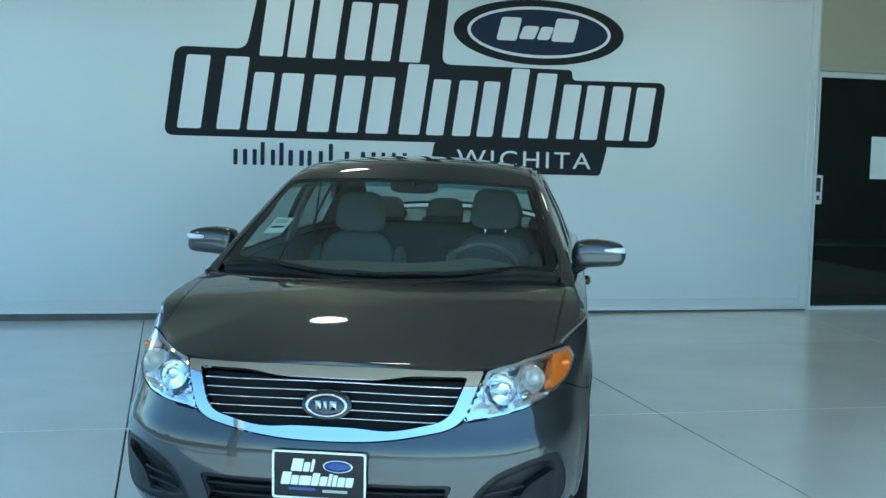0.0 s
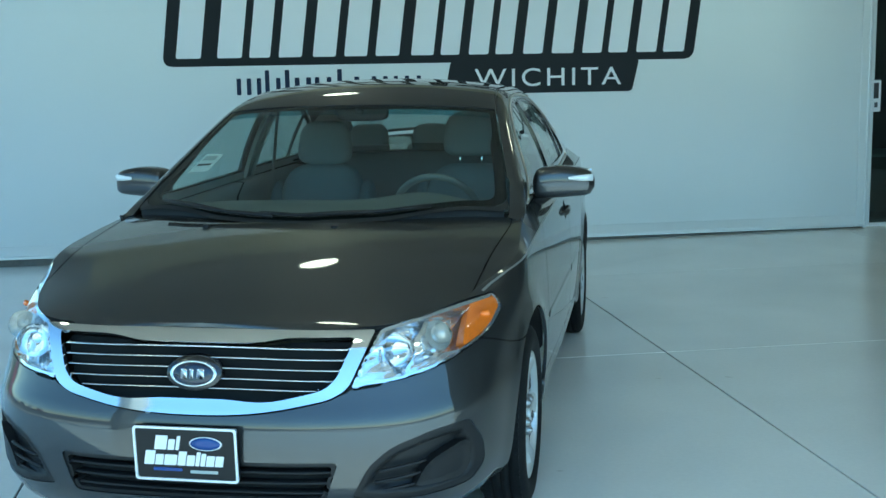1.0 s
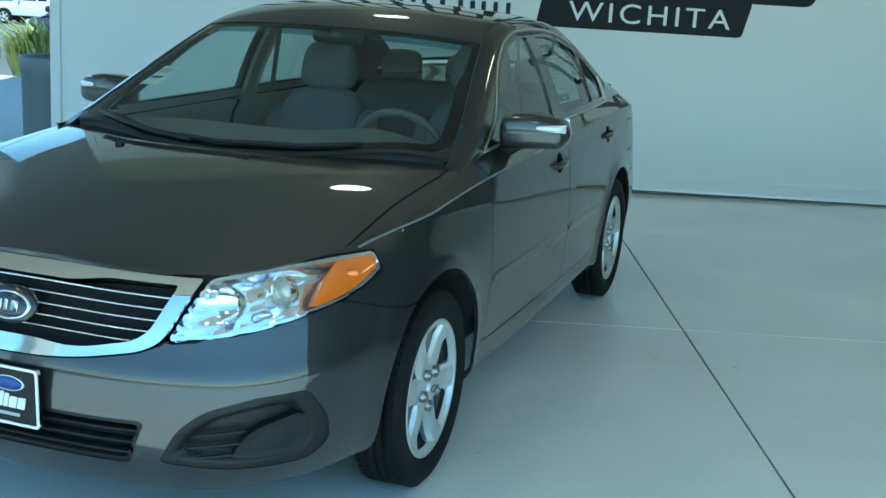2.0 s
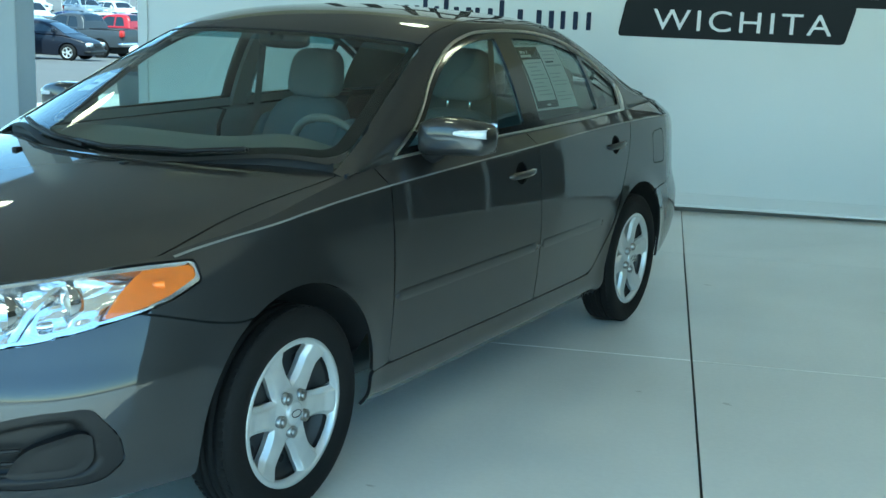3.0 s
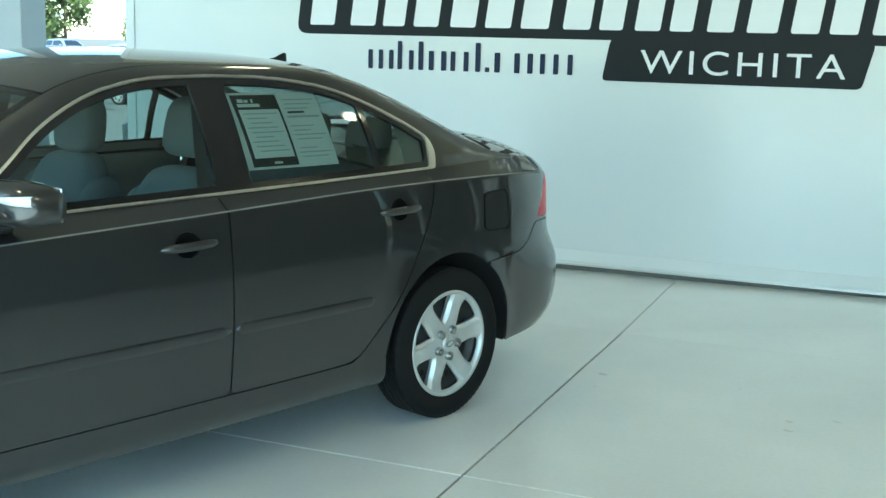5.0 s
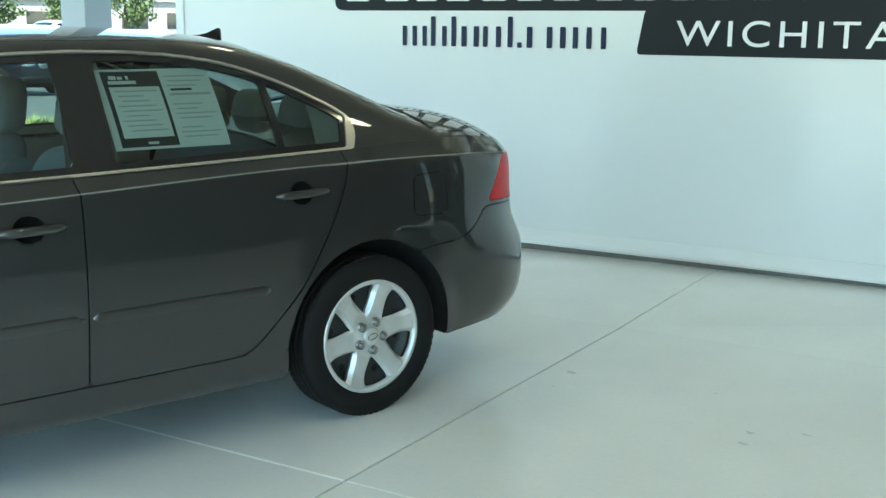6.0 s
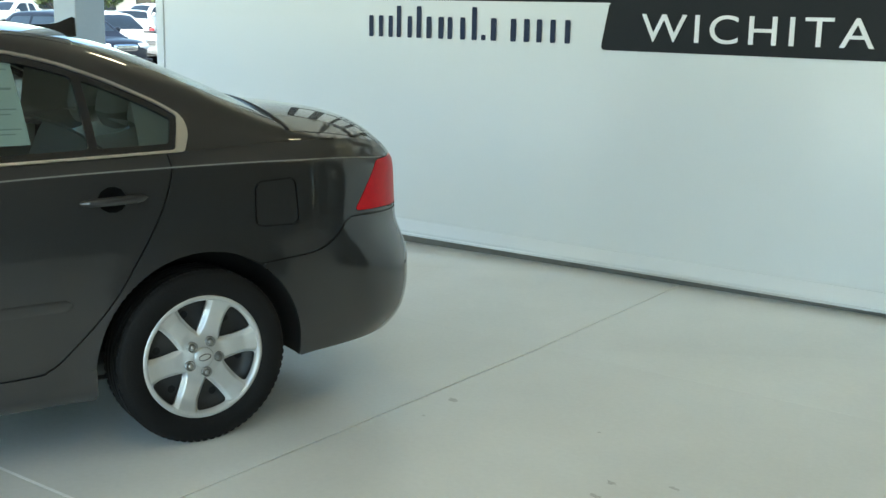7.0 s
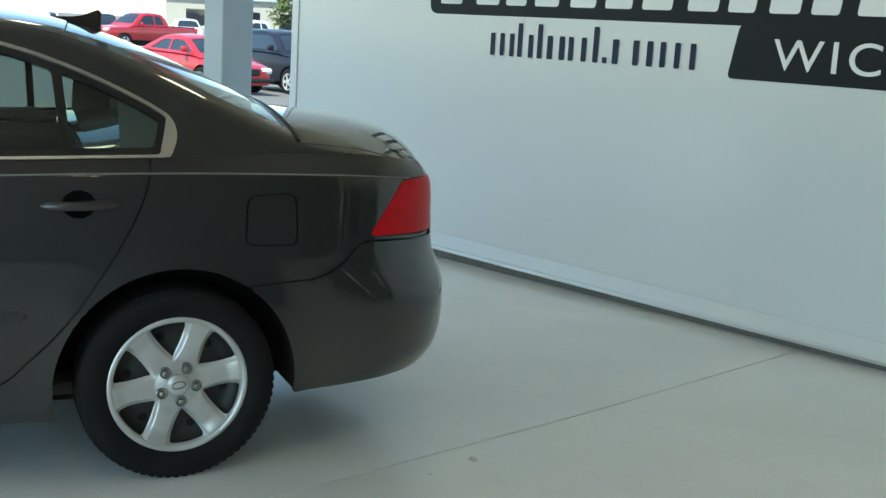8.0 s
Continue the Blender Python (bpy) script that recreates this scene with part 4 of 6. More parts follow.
# headlamps: bright housing, reflector bowl, projector, amber corner, clear lens
HOUSING = material("lamp_housing", (0.88, 0.89, 0.91), 0.10, 0.9, patch=0.10, patch_scale=25)
facets = 0.050 + 0.0040 * np.abs(np.sin(FRONT_U * 95 + Z * 30)) * np.abs(np.sin(Z * 80 - FRONT_U * 25)) + 0.016 * np.exp(-(((FRONT_U - 0.565) / 0.05) ** 2 + ((Z - 0.72) / 0.04) ** 2))
ORANGE = material("amber_reflector", (0.85, 0.20, 0.012), 0.22, 0.1, grain=0.15, scale=60, patch=0.15, patch_scale=20, coat=0.6)
amber_zone = np.maximum(lamp_d, 0.737 - FRONT_U)
for side in (1, -1):
    lamp = thing("headlamp", "", "")
    lamp.parent = car
    for key in ("label", "category"):
        if key in lamp:
            del lamp[key]

    def lamp_part(name, bm, mat, label=""):
        other = mirrored(bm) if side < 0 else bm
        return part(name, other, mat, lamp, label)
    lamp_part("lens", trimmed(SIDE, lamp_d + 0.003, 0.004), LENS, "clear lamp lens")
    lamp_part("housing", trimmed(SIDE, lamp_d - 0.002, 0, sink=facets), HOUSING)
    lamp_part("housing_rim", trimmed(SIDE, np.maximum(lamp_d + 0.001, -(lamp_d + 0.010)), 0.06, sink=0.004), HOUSING)
    lamp_part("amber_corner", trimmed(SIDE, np.maximum(amber_zone + 0.004, lamp_d + 0.009), 0.03, sink=0.007), ORANGE, "orange side indicator")
    lamp_part("divider", trimmed(SIDE, np.maximum(np.abs(FRONT_U - (0.618 + 0.25 * (Z - 0.70))) - 0.006, lamp_d + 0.010), 0.03, sink=0.016), HOUSING)
    for cx, cz, r, depth, mat in ((0.575, 0.722, 0.052, 0.05, CHROME), (0.672, 0.745, 0.047, 0.04, HOUSING)):
        cy = front_y(cx, cz) + 0.012
        bowl = lathe([(r, 0.0), (r * 0.97, 0.004), (r * 0.85, 0.02), (r * 0.6, 0.037), (r * 0.25, depth), (0.001, depth)], 28)
        bowl.transform(Matrix.Translation((cx, cy, cz)) @ pose(0, 0, 0, 0, 0, 90 - 28))
        lamp_part("reflector", bowl, mat)
    ball = lathe([(0.034, 0.02), (0.034, 0.012), (0.031, 0.0), (0.024, -0.012), (0.013, -0.020), (0.001, -0.023)], 28)
    ball.transform(Matrix.Translation((0.672, front_y(0.672, 0.745) + 0.034, 0.745)) @ pose(0, 0, 0, 0, 0, 90 - 30))
    lamp_part("projector", ball, material("projector_glass", (0.55, 0.52, 0.45), 0.05, 0.3, coat=1.0, patch=0.1), "round projector lens")
    bulb = lathe([(0.011, 0.03), (0.011, 0.004), (0.007, -0.006), (0.001, -0.009)], 16)
    bulb.transform(Matrix.Translation((0.640, front_y(0.640, 0.69) + 0.03, 0.692)) @ pose(0, 0, 0, 0, 0, 65))
    lamp_part("bulb_cap", bulb, CHROME)
    bulb = lathe([(0.010, 0.02), (0.009, 0.0), (0.006, -0.008), (0.001, -0.011)], 16)
    bulb.transform(Matrix.Translation((0.775, front_y(0.775, 0.765) + 0.012, 0.77)) @ pose(0, 0, 0, 0, 0, 45))
    lamp_part("amber_bulb", bulb, ORANGE)

# mirrors
for side in (1, -1):
    bm = bmesh.new()
    steps, rings = 28, []
    for k in range(17):
        t = k / 16
        x = 0.800 + 0.251 * t
        wid = (1 - abs(2 * t - 1) ** 9) ** 0.5 if 0 < t < 1 else 0.05
        top, bot = 1.104 + 0.026 * math.sin(math.pi * min(1, t * 0.8 + 0.15)), 0.992 + 0.016 * t
        cz, hz = (top + bot) / 2, (top - bot) / 2 * (0.35 + 0.65 * wid)
        cy, hy = 1.757 + 0.034 * t * t, 0.076 * (0.3 + 0.7 * wid)
        ring = []
        for i in range(steps):
            a = 2 * math.pi * i / steps
            c, s_ = math.cos(a), math.sin(a)
            ring.append(bm.verts.new((x, cy + hy * math.copysign(abs(c) ** 0.66, c), cz + hz * math.copysign(abs(s_) ** 0.48, s_))))
        rings.append(ring)
    for a, b in zip(rings, rings[1:]):
        for i in range(steps):
            j = (i + 1) % steps
            bm.faces.new((a[i], a[j], b[j], b[i]))
    bm.faces.new(rings[0])
    bm.faces.new(rings[-1][::-1])
    bmesh.ops.recalc_face_normals(bm, faces=bm.faces[:])
    shell = part("wing_mirror", bm if side > 0 else mirrored(bm), PAINT, car, "grey wing mirror with clear repeater")
    bm = bmesh.new()
    cols = []
    for k in range(9):
        t = k / 8
        x = 0.950 + 0.098 * t
        cy = 1.757 + 0.034 * ((x - 0.800) / 0.251) ** 2
        hy = 0.076 * (0.3 + 0.7 * max(0.0, 1 - abs(2 * (x - 0.800) / 0.251 - 1) ** 9) ** 0.5)
        h = 0.006 + 0.009 * t ** 0.5
        cols.append([bm.verts.new((x, cy - hy - 0.002 + d, 1.083 + s_ * h)) for s_, d in ((-1, 0.006), (-0.7, -0.001), (0.7, -0.001), (1, 0.006))])
    for a, b in zip(cols, cols[1:]):
        for i in range(3):
            bm.faces.new((a[i], b[i], b[i + 1], a[i + 1]))
    part("repeater", bm if side > 0 else mirrored(bm), material("clear_repeater", (0.80, 0.82, 0.84), 0.15, 0.2, grain=0.15, scale=90, coat=0.5), shell, "clear white side repeater")
    bm = bmesh.new()
    box(bm, 0.84, 1.035, 1.838, 1.844, 1.015, 1.112, 0.004)
    part("mirror_glass", bm if side > 0 else mirrored(bm), CHROME, shell)
    bm = tube([(0.795, 1.78, 0.980), (0.830, 1.775, 0.992), (0.875, 1.775, 1.02)], lambda t: 0.030 - 0.006 * t, 12)
    part("mirror_arm", bm if side > 0 else mirrored(bm), BLACK, shell)

# door handles with scooped cups
for (y0, y1, z), cup in zip(HANDLES, cups):
    dish = 0.024 * np.sqrt(np.clip(1 - np.clip(cup + 1, 0, 1) ** 2, 0, 1))
    twice("handle_cup", trimmed(SIDE, cup * 0.05 - 0.0005, 0, sink=dish), FRIT, "dark scooped handle cup")
    bm = bmesh.new()
    rings = []
    for k in range(15):
        t = k / 14
        yy = y0 + (y1 - y0) * t
        w = (1 - abs(2 * t - 1) ** 6) ** 0.5 if 0 < t < 1 else 0.15
        off = 0.006 + 0.024 * math.sin(math.pi * t) ** 0.5
        rings.append([bm.verts.new((side_x(yy, z) + off - 0.010 + 0.010 * math.cos(a), yy, z + 0.0150 * w * math.sin(a) + 0.006 * (t - 0.5))) for a in (2 * math.pi * i / 12 for i in range(12))])
    for a, b in zip(rings, rings[1:]):
        for i in range(12):
            j = (i + 1) % 12
            bm.faces.new((a[i], b[i], b[j], a[j]))
    bm.faces.new(rings[0])
    bm.faces.new(rings[-1])
    bmesh.ops.recalc_face_normals(bm, faces=bm.faces[:])
    twice("door_handle", bm, PAINT)

# rubbing strips
for y0, y1 in ((1.462, 2.530), (2.552, 3.215)):
    bm = bmesh.new()
    cols = []
    n = 30
    for k in range(n + 1):
        t = k / n
        yy = y0 + (y1 - y0) * t
        w = min(1.0, (min(t, 1 - t) * (y1 - y0) / 0.02 + 0.05)) ** 0.5
        zz = 0.566 + 0.003 * (yy - 2.5)
        cols.append([bm.verts.new((side_x(yy, zz + dz * w) + d, yy, zz + dz * w)) for dz, d in ((-0.022, -0.0006), (-0.017, 0.0010), (-0.006, 0.0020), (0.010, 0.0019), (0.016, 0.0012), (0.020, -0.0006))])
    for a, b in zip(cols, cols[1:]):
        for i in range(5):
            bm.faces.new((a[i], b[i], b[i + 1], a[i + 1]))
    bm.faces.new(cols[0])
    bm.faces.new(cols[-1][::-1])
    twice("rubbing_strip", bm, PAINT)

# wheels
NUT = material("bright_nut", (0.34, 0.34, 0.33), 0.3, 0.9, grain=0.1, scale=80, patch=0.2)


def make_wheel(x, y, side):
    wheel = thing("wheel", "", "")
    for key in ("label", "category"):
        if key in wheel:
            del wheel[key]
    R = 0.316
    tyre = lathe([(0.205, 0.055), (0.222, 0.072), (0.240, 0.080), (0.262, 0.085), (0.285, 0.084), (0.300, 0.078), (0.311, 0.068), (0.3155, 0.055), (R, 0.050),
                  (R, 0.036), (0.309, 0.034), (0.309, 0.027), (R, 0.025), (R, 0.005), (0.309, 0.003), (0.309, -0.003), (R, -0.005), (R, -0.025), (0.309, -0.027), (0.309, -0.034), (R, -0.036),
                  (0.312, -0.066), (0.285, -0.084), (0.24, -0.08), (0.205, -0.06)], 96)
    part("tyre", tyre, RUBBER, wheel, "black tyre")
    lugs = bmesh.new()
    for i in range(72):
        a = 2 * math.pi * i / 72
        for x0, x1 in ((0.040, 0.066), (-0.066, -0.040)):
            vs = box(lugs, x0, x1, -0.0085, 0.0085, 0.306, 0.3158)
            m = Matrix.Rotation(a, 4, "X")
            for v in vs:
                v.co = m @ v.co
    tagged(part("tread", lugs, RUBBER, wheel, smooth=False), kind="stuff")
    ring = lathe([(0.2275, 0.058), (0.2275, 0.067), (0.223, 0.074), (0.214, 0.076), (0.2065, 0.072), (0.203, 0.052)], 80)
    part("cover_rim", ring, SILVER, wheel)
    # the cover's face: six broad spokes between deep openings
    rr, aa = np.meshgrid(np.linspace(0.012, 0.213, 76), np.linspace(0, 2 * math.pi, 433), indexing="ij")
    across = np.abs((aa * 6 / (2 * math.pi)) % 1 - 0.5) * 2 * math.pi / 6 * rr
    spoke = 0.0410 + 0.0055 * ((rr - 0.145) / 0.055) ** 2
    opening = math.pi / 6 * rr - spoke
    soft_hole = 0.005 * np.log(np.exp(np.clip((across - opening) / 0.005, -40, 40)) + np.exp(np.clip((rr - 0.2035) / 0.005, -40, 40)))
    crown_ = 0.006 * np.clip(1 - ((math.pi / 6 * rr - across) / spoke) ** 2, 0, 1) * smooth01(0.07, 0.11, rr)
    dome = 0.054 + 0.014 * np.exp(-(rr / 0.062) ** 4) + 0.012 * smooth01(0.16, 0.21, rr) + crown_ - 0.012 * smooth01(0.016, 0.0, soft_hole) * smooth01(0.07, 0.10, rr)
    face = trimmed(np.array([dome, rr * np.cos(aa), rr * np.sin(aa)]), -soft_hole, 0.020)
    bmesh.ops.remove_doubles(face, verts=[v for v in face.verts if abs(v.co.z) < 1e-6 and v.co.y > 0], dist=1e-6)
    part("wheel_cover", face, SILVER, wheel, "six-spoke silver wheel cover")
    part("hub_cap", lathe([(0.036, 0.062), (0.036, 0.072), (0.031, 0.076), (0.015, 0.078), (0.001, 0.078)], 32), SILVER, wheel)
    mark = tube([(0.0785, 0.022 * math.cos(a), 0.011 * math.sin(a)) for a in (2 * math.pi * i / 24 for i in range(24))], 0.0016, 6, closed=True)
    part("hub_mark", mark, STEEL, wheel)
    for k in range(5):
        a = 2 * math.pi * (k + 0.25) / 5 + math.pi
        nut = lathe([(0.0185, 0.058), (0.0185, 0.0735), (0.0155, 0.0735), (0.0145, 0.060), (0.0110, 0.060), (0.0110, 0.074), (0.008, 0.079), (0.001, 0.079)], 16)
        nut.transform(Matrix.Translation((0, 0.058 * math.cos(a), 0.058 * math.sin(a))))
        part("wheel_nut", nut, NUT, wheel)
    disc = part("steel_wheel", lathe([(0.205, 0.045), (0.19, 0.010), (0.15, 0.012), (0.11, 0.024), (0.07, 0.02), (0.001, 0.02)], 48), material("dark_steel_disc", (0.032, 0.033, 0.034), 0.5, 0.3, patch=0.2), wheel)
    for k in range(12):
        a = 2 * math.pi * (k + 0.3) / 12
        hole_ = lathe([(0.014, 0.0135), (0.001, 0.0135)], 14)
        hole_.transform(Matrix.Translation((0.0008, 0.157 * math.cos(a), 0.157 * math.sin(a))))
        part("vent_hole", hole_, DARK, disc)
    part("inner_rim", lathe([(0.205, 0.055), (0.195, 0.0), (0.2, -0.06)], 48), BLACK, wheel)
    wheel.parent = car
    wheel.matrix_local = pose(x, y, 0.316 if y > 2 else 0.311, 10 if y > 2 else -5, 0, 0) if side > 0 else pose(x, y, 0.316, 20, 0, 180)
    return wheel


for y in (AXLE_F, AXLE_R):
    for side in (1, -1):
        make_wheel(side * 0.800, y, side)
        # liner above the wheel
        bm = bmesh.new()
        cols = []
        for k in range(25):
            a = math.radians(-8 + 196 * k / 24)
            cols.append([bm.verts.new((side * xx, y + rr * math.cos(a), max(0.16, HUB + rr * math.sin(a)))) for xx, rr in ((side_x(y + 0.37 * math.cos(a), max(0.24, HUB + 0.38 * math.sin(a))) - 0.018 - 1.2 * max(0.0, 0.45 - HUB - 0.38 * math.sin(a)) * (math.cos(a) > 0) * (y < 2), 0.394), (0.80, 0.402), (0.60, 0.402), (0.55, 0.05))])
        for a, b in zip(cols, cols[1:]):
            for i in range(3):
                bm.faces.new((a[i], b[i], b[i + 1], a[i + 1]))
        part("arch_liner", bm, DARK, car)
# underside
bm = boxes((-0.60, 0.60, 0.35, 4.02, 0.20, 0.25), bevel=0.01)
part("underbody", bm, DARK, car)

# wipers, cowl, washer jets
cowl_d = np.where(CABIN_V > 0.5, np.maximum(np.maximum(CY - footing - 0.004, hood_rear - 0.012 - CY), CX - 0.735), 1.0)
COWL = material("weathered_cowl_plastic", (0.022, 0.022, 0.022), 0.6, spec=0.3, grain=0.2, scale=150, patch=0.15, patch_scale=6)
part("cowl_panel", both(trimmed(CABIN, cowl_d, 0, sink=0.002)), COWL, car)

_foot = smoothline([(-0.3, 1.098), (0.0, 1.055), (0.3, 1.098), (0.45, 1.172), (0.60, 1.258), (0.70, 1.300), (0.78, 1.325)], 0.03)


def on_screen(x, y, out=0.0):
    rx, rz, cz = float(rail_x(y)), float(rail_z(y)), float(roof_z(y))
    return (x, y - 0.40 * out, cz - (cz - rz) * (abs(x) / rx) ** 2.3 + 0.85 * out)


bm = bmesh.new()
rows = []
for x in np.linspace(-0.735, 0.735, 50):
    y = float(_foot(abs(x)))
    rows.append([bm.verts.new(p) for p in (on_screen(x, y + 0.030, -0.006), on_screen(x, y + 0.006, -0.007), (x, y + 0.002, on_screen(x, y)[2] - 0.10))])
for a, b in zip(rows, rows[1:]):
    for i in range(2):
        bm.faces.new((a[i], b[i], b[i + 1], a[i + 1]))
part("cowl_wall", bm, COWL, car)
for pts in ([(0.48, 1.205), (0.30, 1.122), (0.0, 1.080), (-0.16, 1.098)], [(-0.10, 1.076), (-0.30, 1.118), (-0.50, 1.210), (-0.62, 1.288)]):
    bm = tube([on_screen(x, y, 0.016) for x, y in pts], lambda t: 0.0085 - 0.0045 * t, 8)
    arm = part("wiper", bm, BLACK, car, "black wiper arm and blade")
    xs = np.linspace(pts[0][0], pts[-1][0], 14)
    bm = tube([on_screen(x, float(np.interp(-x, [-p[0] for p in pts], [p[1] for p in pts])) + 0.014, 0.008) for x in xs], 0.006, 6)
    part("wiper_blade", bm, BLACK, arm)
for x in (-0.33, 0.16):
    bm = bmesh.new()
    top = float(crown(1.0)) - 0.006
    box(bm, x - 0.012, x + 0.012, 0.985, 1.015, top - 0.01, top + 0.012, 0.005)
    part("washer_jet", bm, BLACK, car)

# roof aerial, roof seams
bm = bmesh.new()
fin = [(3.345, 0.0), (3.39, 0.009), (3.43, 0.019), (3.465, 0.034), (3.495, 0.055), (3.518, 0.070), (3.530, 0.068), (3.526, 0.034), (3.532, 0.0)]
for s_ in (1, -1):
    mid = [bm.verts.new((s_ * 0.002, y, roof_z(y) + h)) for y, h in fin]
    foot = [bm.verts.new((s_ * 0.022 * max(0.25, 1 - ((y - 3.46) / 0.11) ** 2), y, roof_z(y) - 0.006)) for y, h in fin]
    for i in range(len(fin) - 1):
        q = (mid[i], mid[i + 1], foot[i + 1], foot[i])
        bm.faces.new(q if s_ < 0 else q[::-1])
ring = [v for v in bm.verts]
n_ = len(fin)
for i in range(n_ - 1):
    bm.faces.new((ring[i], ring[i + 1], ring[2 * n_ + i + 1], ring[2 * n_ + i]))
bmesh.ops.recalc_face_normals(bm, faces=bm.faces[:])
part("fin_aerial", bm, GLOSSBLACK, car, "black shark-fin roof aerial")

# ---- cabin ----


def pad(cx, cy, cz, sx, sy, sz, power=0.55, bm=None, rows=12, cols=24, lean=0.0, taper=0.0):
    """A cushion: a soft-cornered block that can lean back and narrow upwards."""
    bm = bm or bmesh.new()
    rings = []
    for i in range(rows + 1):
        p = -math.pi / 2 + math.pi * i / rows
        cp, sp_ = math.cos(p), math.sin(p)
        ring = []
        for j in range(cols):
            a = 2 * math.pi * j / cols
            k = abs(cp) ** power
            x = sx * k * math.copysign(abs(math.cos(a)) ** power, math.cos(a))
            y = sy * k * math.copysign(abs(math.sin(a)) ** power, math.sin(a))
            z = sz * math.copysign(abs(sp_) ** power, sp_)
            x *= 1 - taper * (z / sz + 1) / 2
            ring.append(bm.verts.new((cx + x, cy + y + lean * z, cz + z)))
        rings.append(ring)
    for a, b in zip(rings, rings[1:]):
        for j in range(cols):
            q = (j + 1) % cols
            bm.faces.new((a[j], a[q], b[q], b[j]))
    bmesh.ops.remove_doubles(bm, verts=bm.verts[:], dist=1e-5)
    return bm


def make_seat(x):
    seat = part("front_seat", pad(x, 2.38, 0.56, 0.26, 0.28, 0.085), CLOTH, car, "grey cloth front seat")
    part("seat_back", pad(x, 2.64, 0.79, 0.255, 0.085, 0.275, 0.5, lean=0.32, taper=0.20), CLOTH, seat)
    low_ = 0.055 if x < 0 else 0.015
    part("head_restraint", pad(x, 2.765 - 0.3 * low_, 1.225 - low_, 0.150, 0.062, 0.112, 0.55, lean=0.15, taper=0.20), CLOTH, seat)
    for dx in (-0.055, 0.055):
        part("restraint_post", tube([(x + dx, 2.735, 1.02), (x + dx, 2.755, 1.16)], 0.006, 8), CHROME, seat)
    for dx in (-0.23, 0.23):
        part("seat_bolster", pad(x + dx, 2.645, 0.76, 0.045, 0.10, 0.22, 0.7, lean=0.32), CLOTH, seat)


for x in (0.38, -0.38):
    make_seat(x)
bench = part("rear_bench", pad(0, 3.22, 0.55, 0.66, 0.25, 0.09), CLOTH, car, "grey cloth rear bench")
part("bench_back", pad(0, 3.52, 0.85, 0.64, 0.08, 0.26, 0.45, lean=0.38, taper=0.08), CLOTH, bench)
for x in (0.38, 0.0, -0.38):
    part("head_restraint", pad(x, 3.67, 1.150, 0.125, 0.05, 0.075, 0.6, lean=0.15, taper=0.15), CLOTH, bench)
part("parcel_shelf", boxes((-0.62, 0.62, 3.60, 4.05, 1.035, 1.055), bevel=0.008), BLACK, car)
# dashboard: a rolled top with a hood over the dials
bm = bmesh.new()
rows = []
for x in np.linspace(-0.74, 0.74, 41):
    hump = 0.035 * math.exp(-((x - 0.38) / 0.17) ** 2)
    fall = 0.035 * (abs(x) / 0.74) ** 3
    prof = [(1.10, 0.93), (1.22, 0.968), (1.42, 1.000 + hump * 0.3), (1.52, 1.010 + hump), (1.60, 0.990 + hump), (1.64, 0.95 + hump * 0.6), (1.63, 0.88), (1.66, 0.78), (1.62, 0.62), (1.5, 0.45)]
    rows.append([bm.verts.new((x, y + 0.10 * (abs(x) / 0.74) ** 2, z - fall)) for y, z in prof])
for a, b in zip(rows, rows[1:]):
    for i in range(len(a) - 1):
        bm.faces.new((a[i], b[i], b[i + 1], a[i + 1]))
part("dashboard", bm, DASHTOP, car, "grey dashboard")
bm = tube([(0.38 + 0.180 * math.cos(a), 1.83 - 0.080 * math.sin(a), 0.925 + 0.160 * math.sin(a)) for a in (2 * math.pi * i / 40 for i in range(40))], 0.015, 10, closed=True)
wheel_ob = part("steering_wheel", bm, DASHTOP, car, "grey steering wheel")
part("wheel_hub", pad(0.38, 1.82, 0.91, 0.085, 0.03, 0.065, 0.7), DASHTOP, wheel_ob)
for p in ((0.21, 1.83, 0.925), (0.55, 1.83, 0.925), (0.38, 1.90, 0.775)):
    part("wheel_spoke", tube([(0.38, 1.82, 0.91), p], 0.014, 8), DASHTOP, wheel_ob)
part("centre_console", boxes((-0.11, 0.11, 1.70, 2.80, 0.30, 0.62), bevel=0.03), TRIM, car)
part("cabin_floor", boxes((-0.72, 0.72, 1.30, 4.0, 0.26, 0.30)), DASHTOP, car)
mirror = part("rear_view_mirror", pad(0.02, 1.985, 1.345, 0.120, 0.020, 0.036, 0.6), BLACK, car, "black rear-view mirror")
part("mirror_stalk", tube([(0.02, 1.98, 1.35), (0.02, 1.90, 1.362)], 0.012, 8), BLACK, mirror)
# headliner and pillar trims inside
lining = np.where(CABIN_V > 0.44, np.maximum(np.maximum(header + 0.02 - CY, CY - 3.42), -1), 1)
part("headliner", both(trimmed(CABIN, lining, 0, sink=0.028)), HEADLINER, car)
twice("b_pillar_trim", trimmed(CABIN, np.maximum(np.abs(CY - 2.66) - 0.06, CABIN_V - 0.48), 0.02, sink=0.022), TRIM)
twice("c_pillar_trim", trimmed(CABIN, np.maximum(np.maximum(3.50 - CY, CY - 4.06), CABIN_V - 0.58), 0, sink=0.02), TRIM)
belt_line = 0.990 + 0.023 * (CY - 1.56) + 0.032
twice("belt_trim", trimmed(CABIN, np.where(CABIN_V < 0.5, np.maximum(CZ - belt_line, np.maximum(1.60 - CY, CY - 3.60)), 1.0), 0, sink=0.026), TRIM)
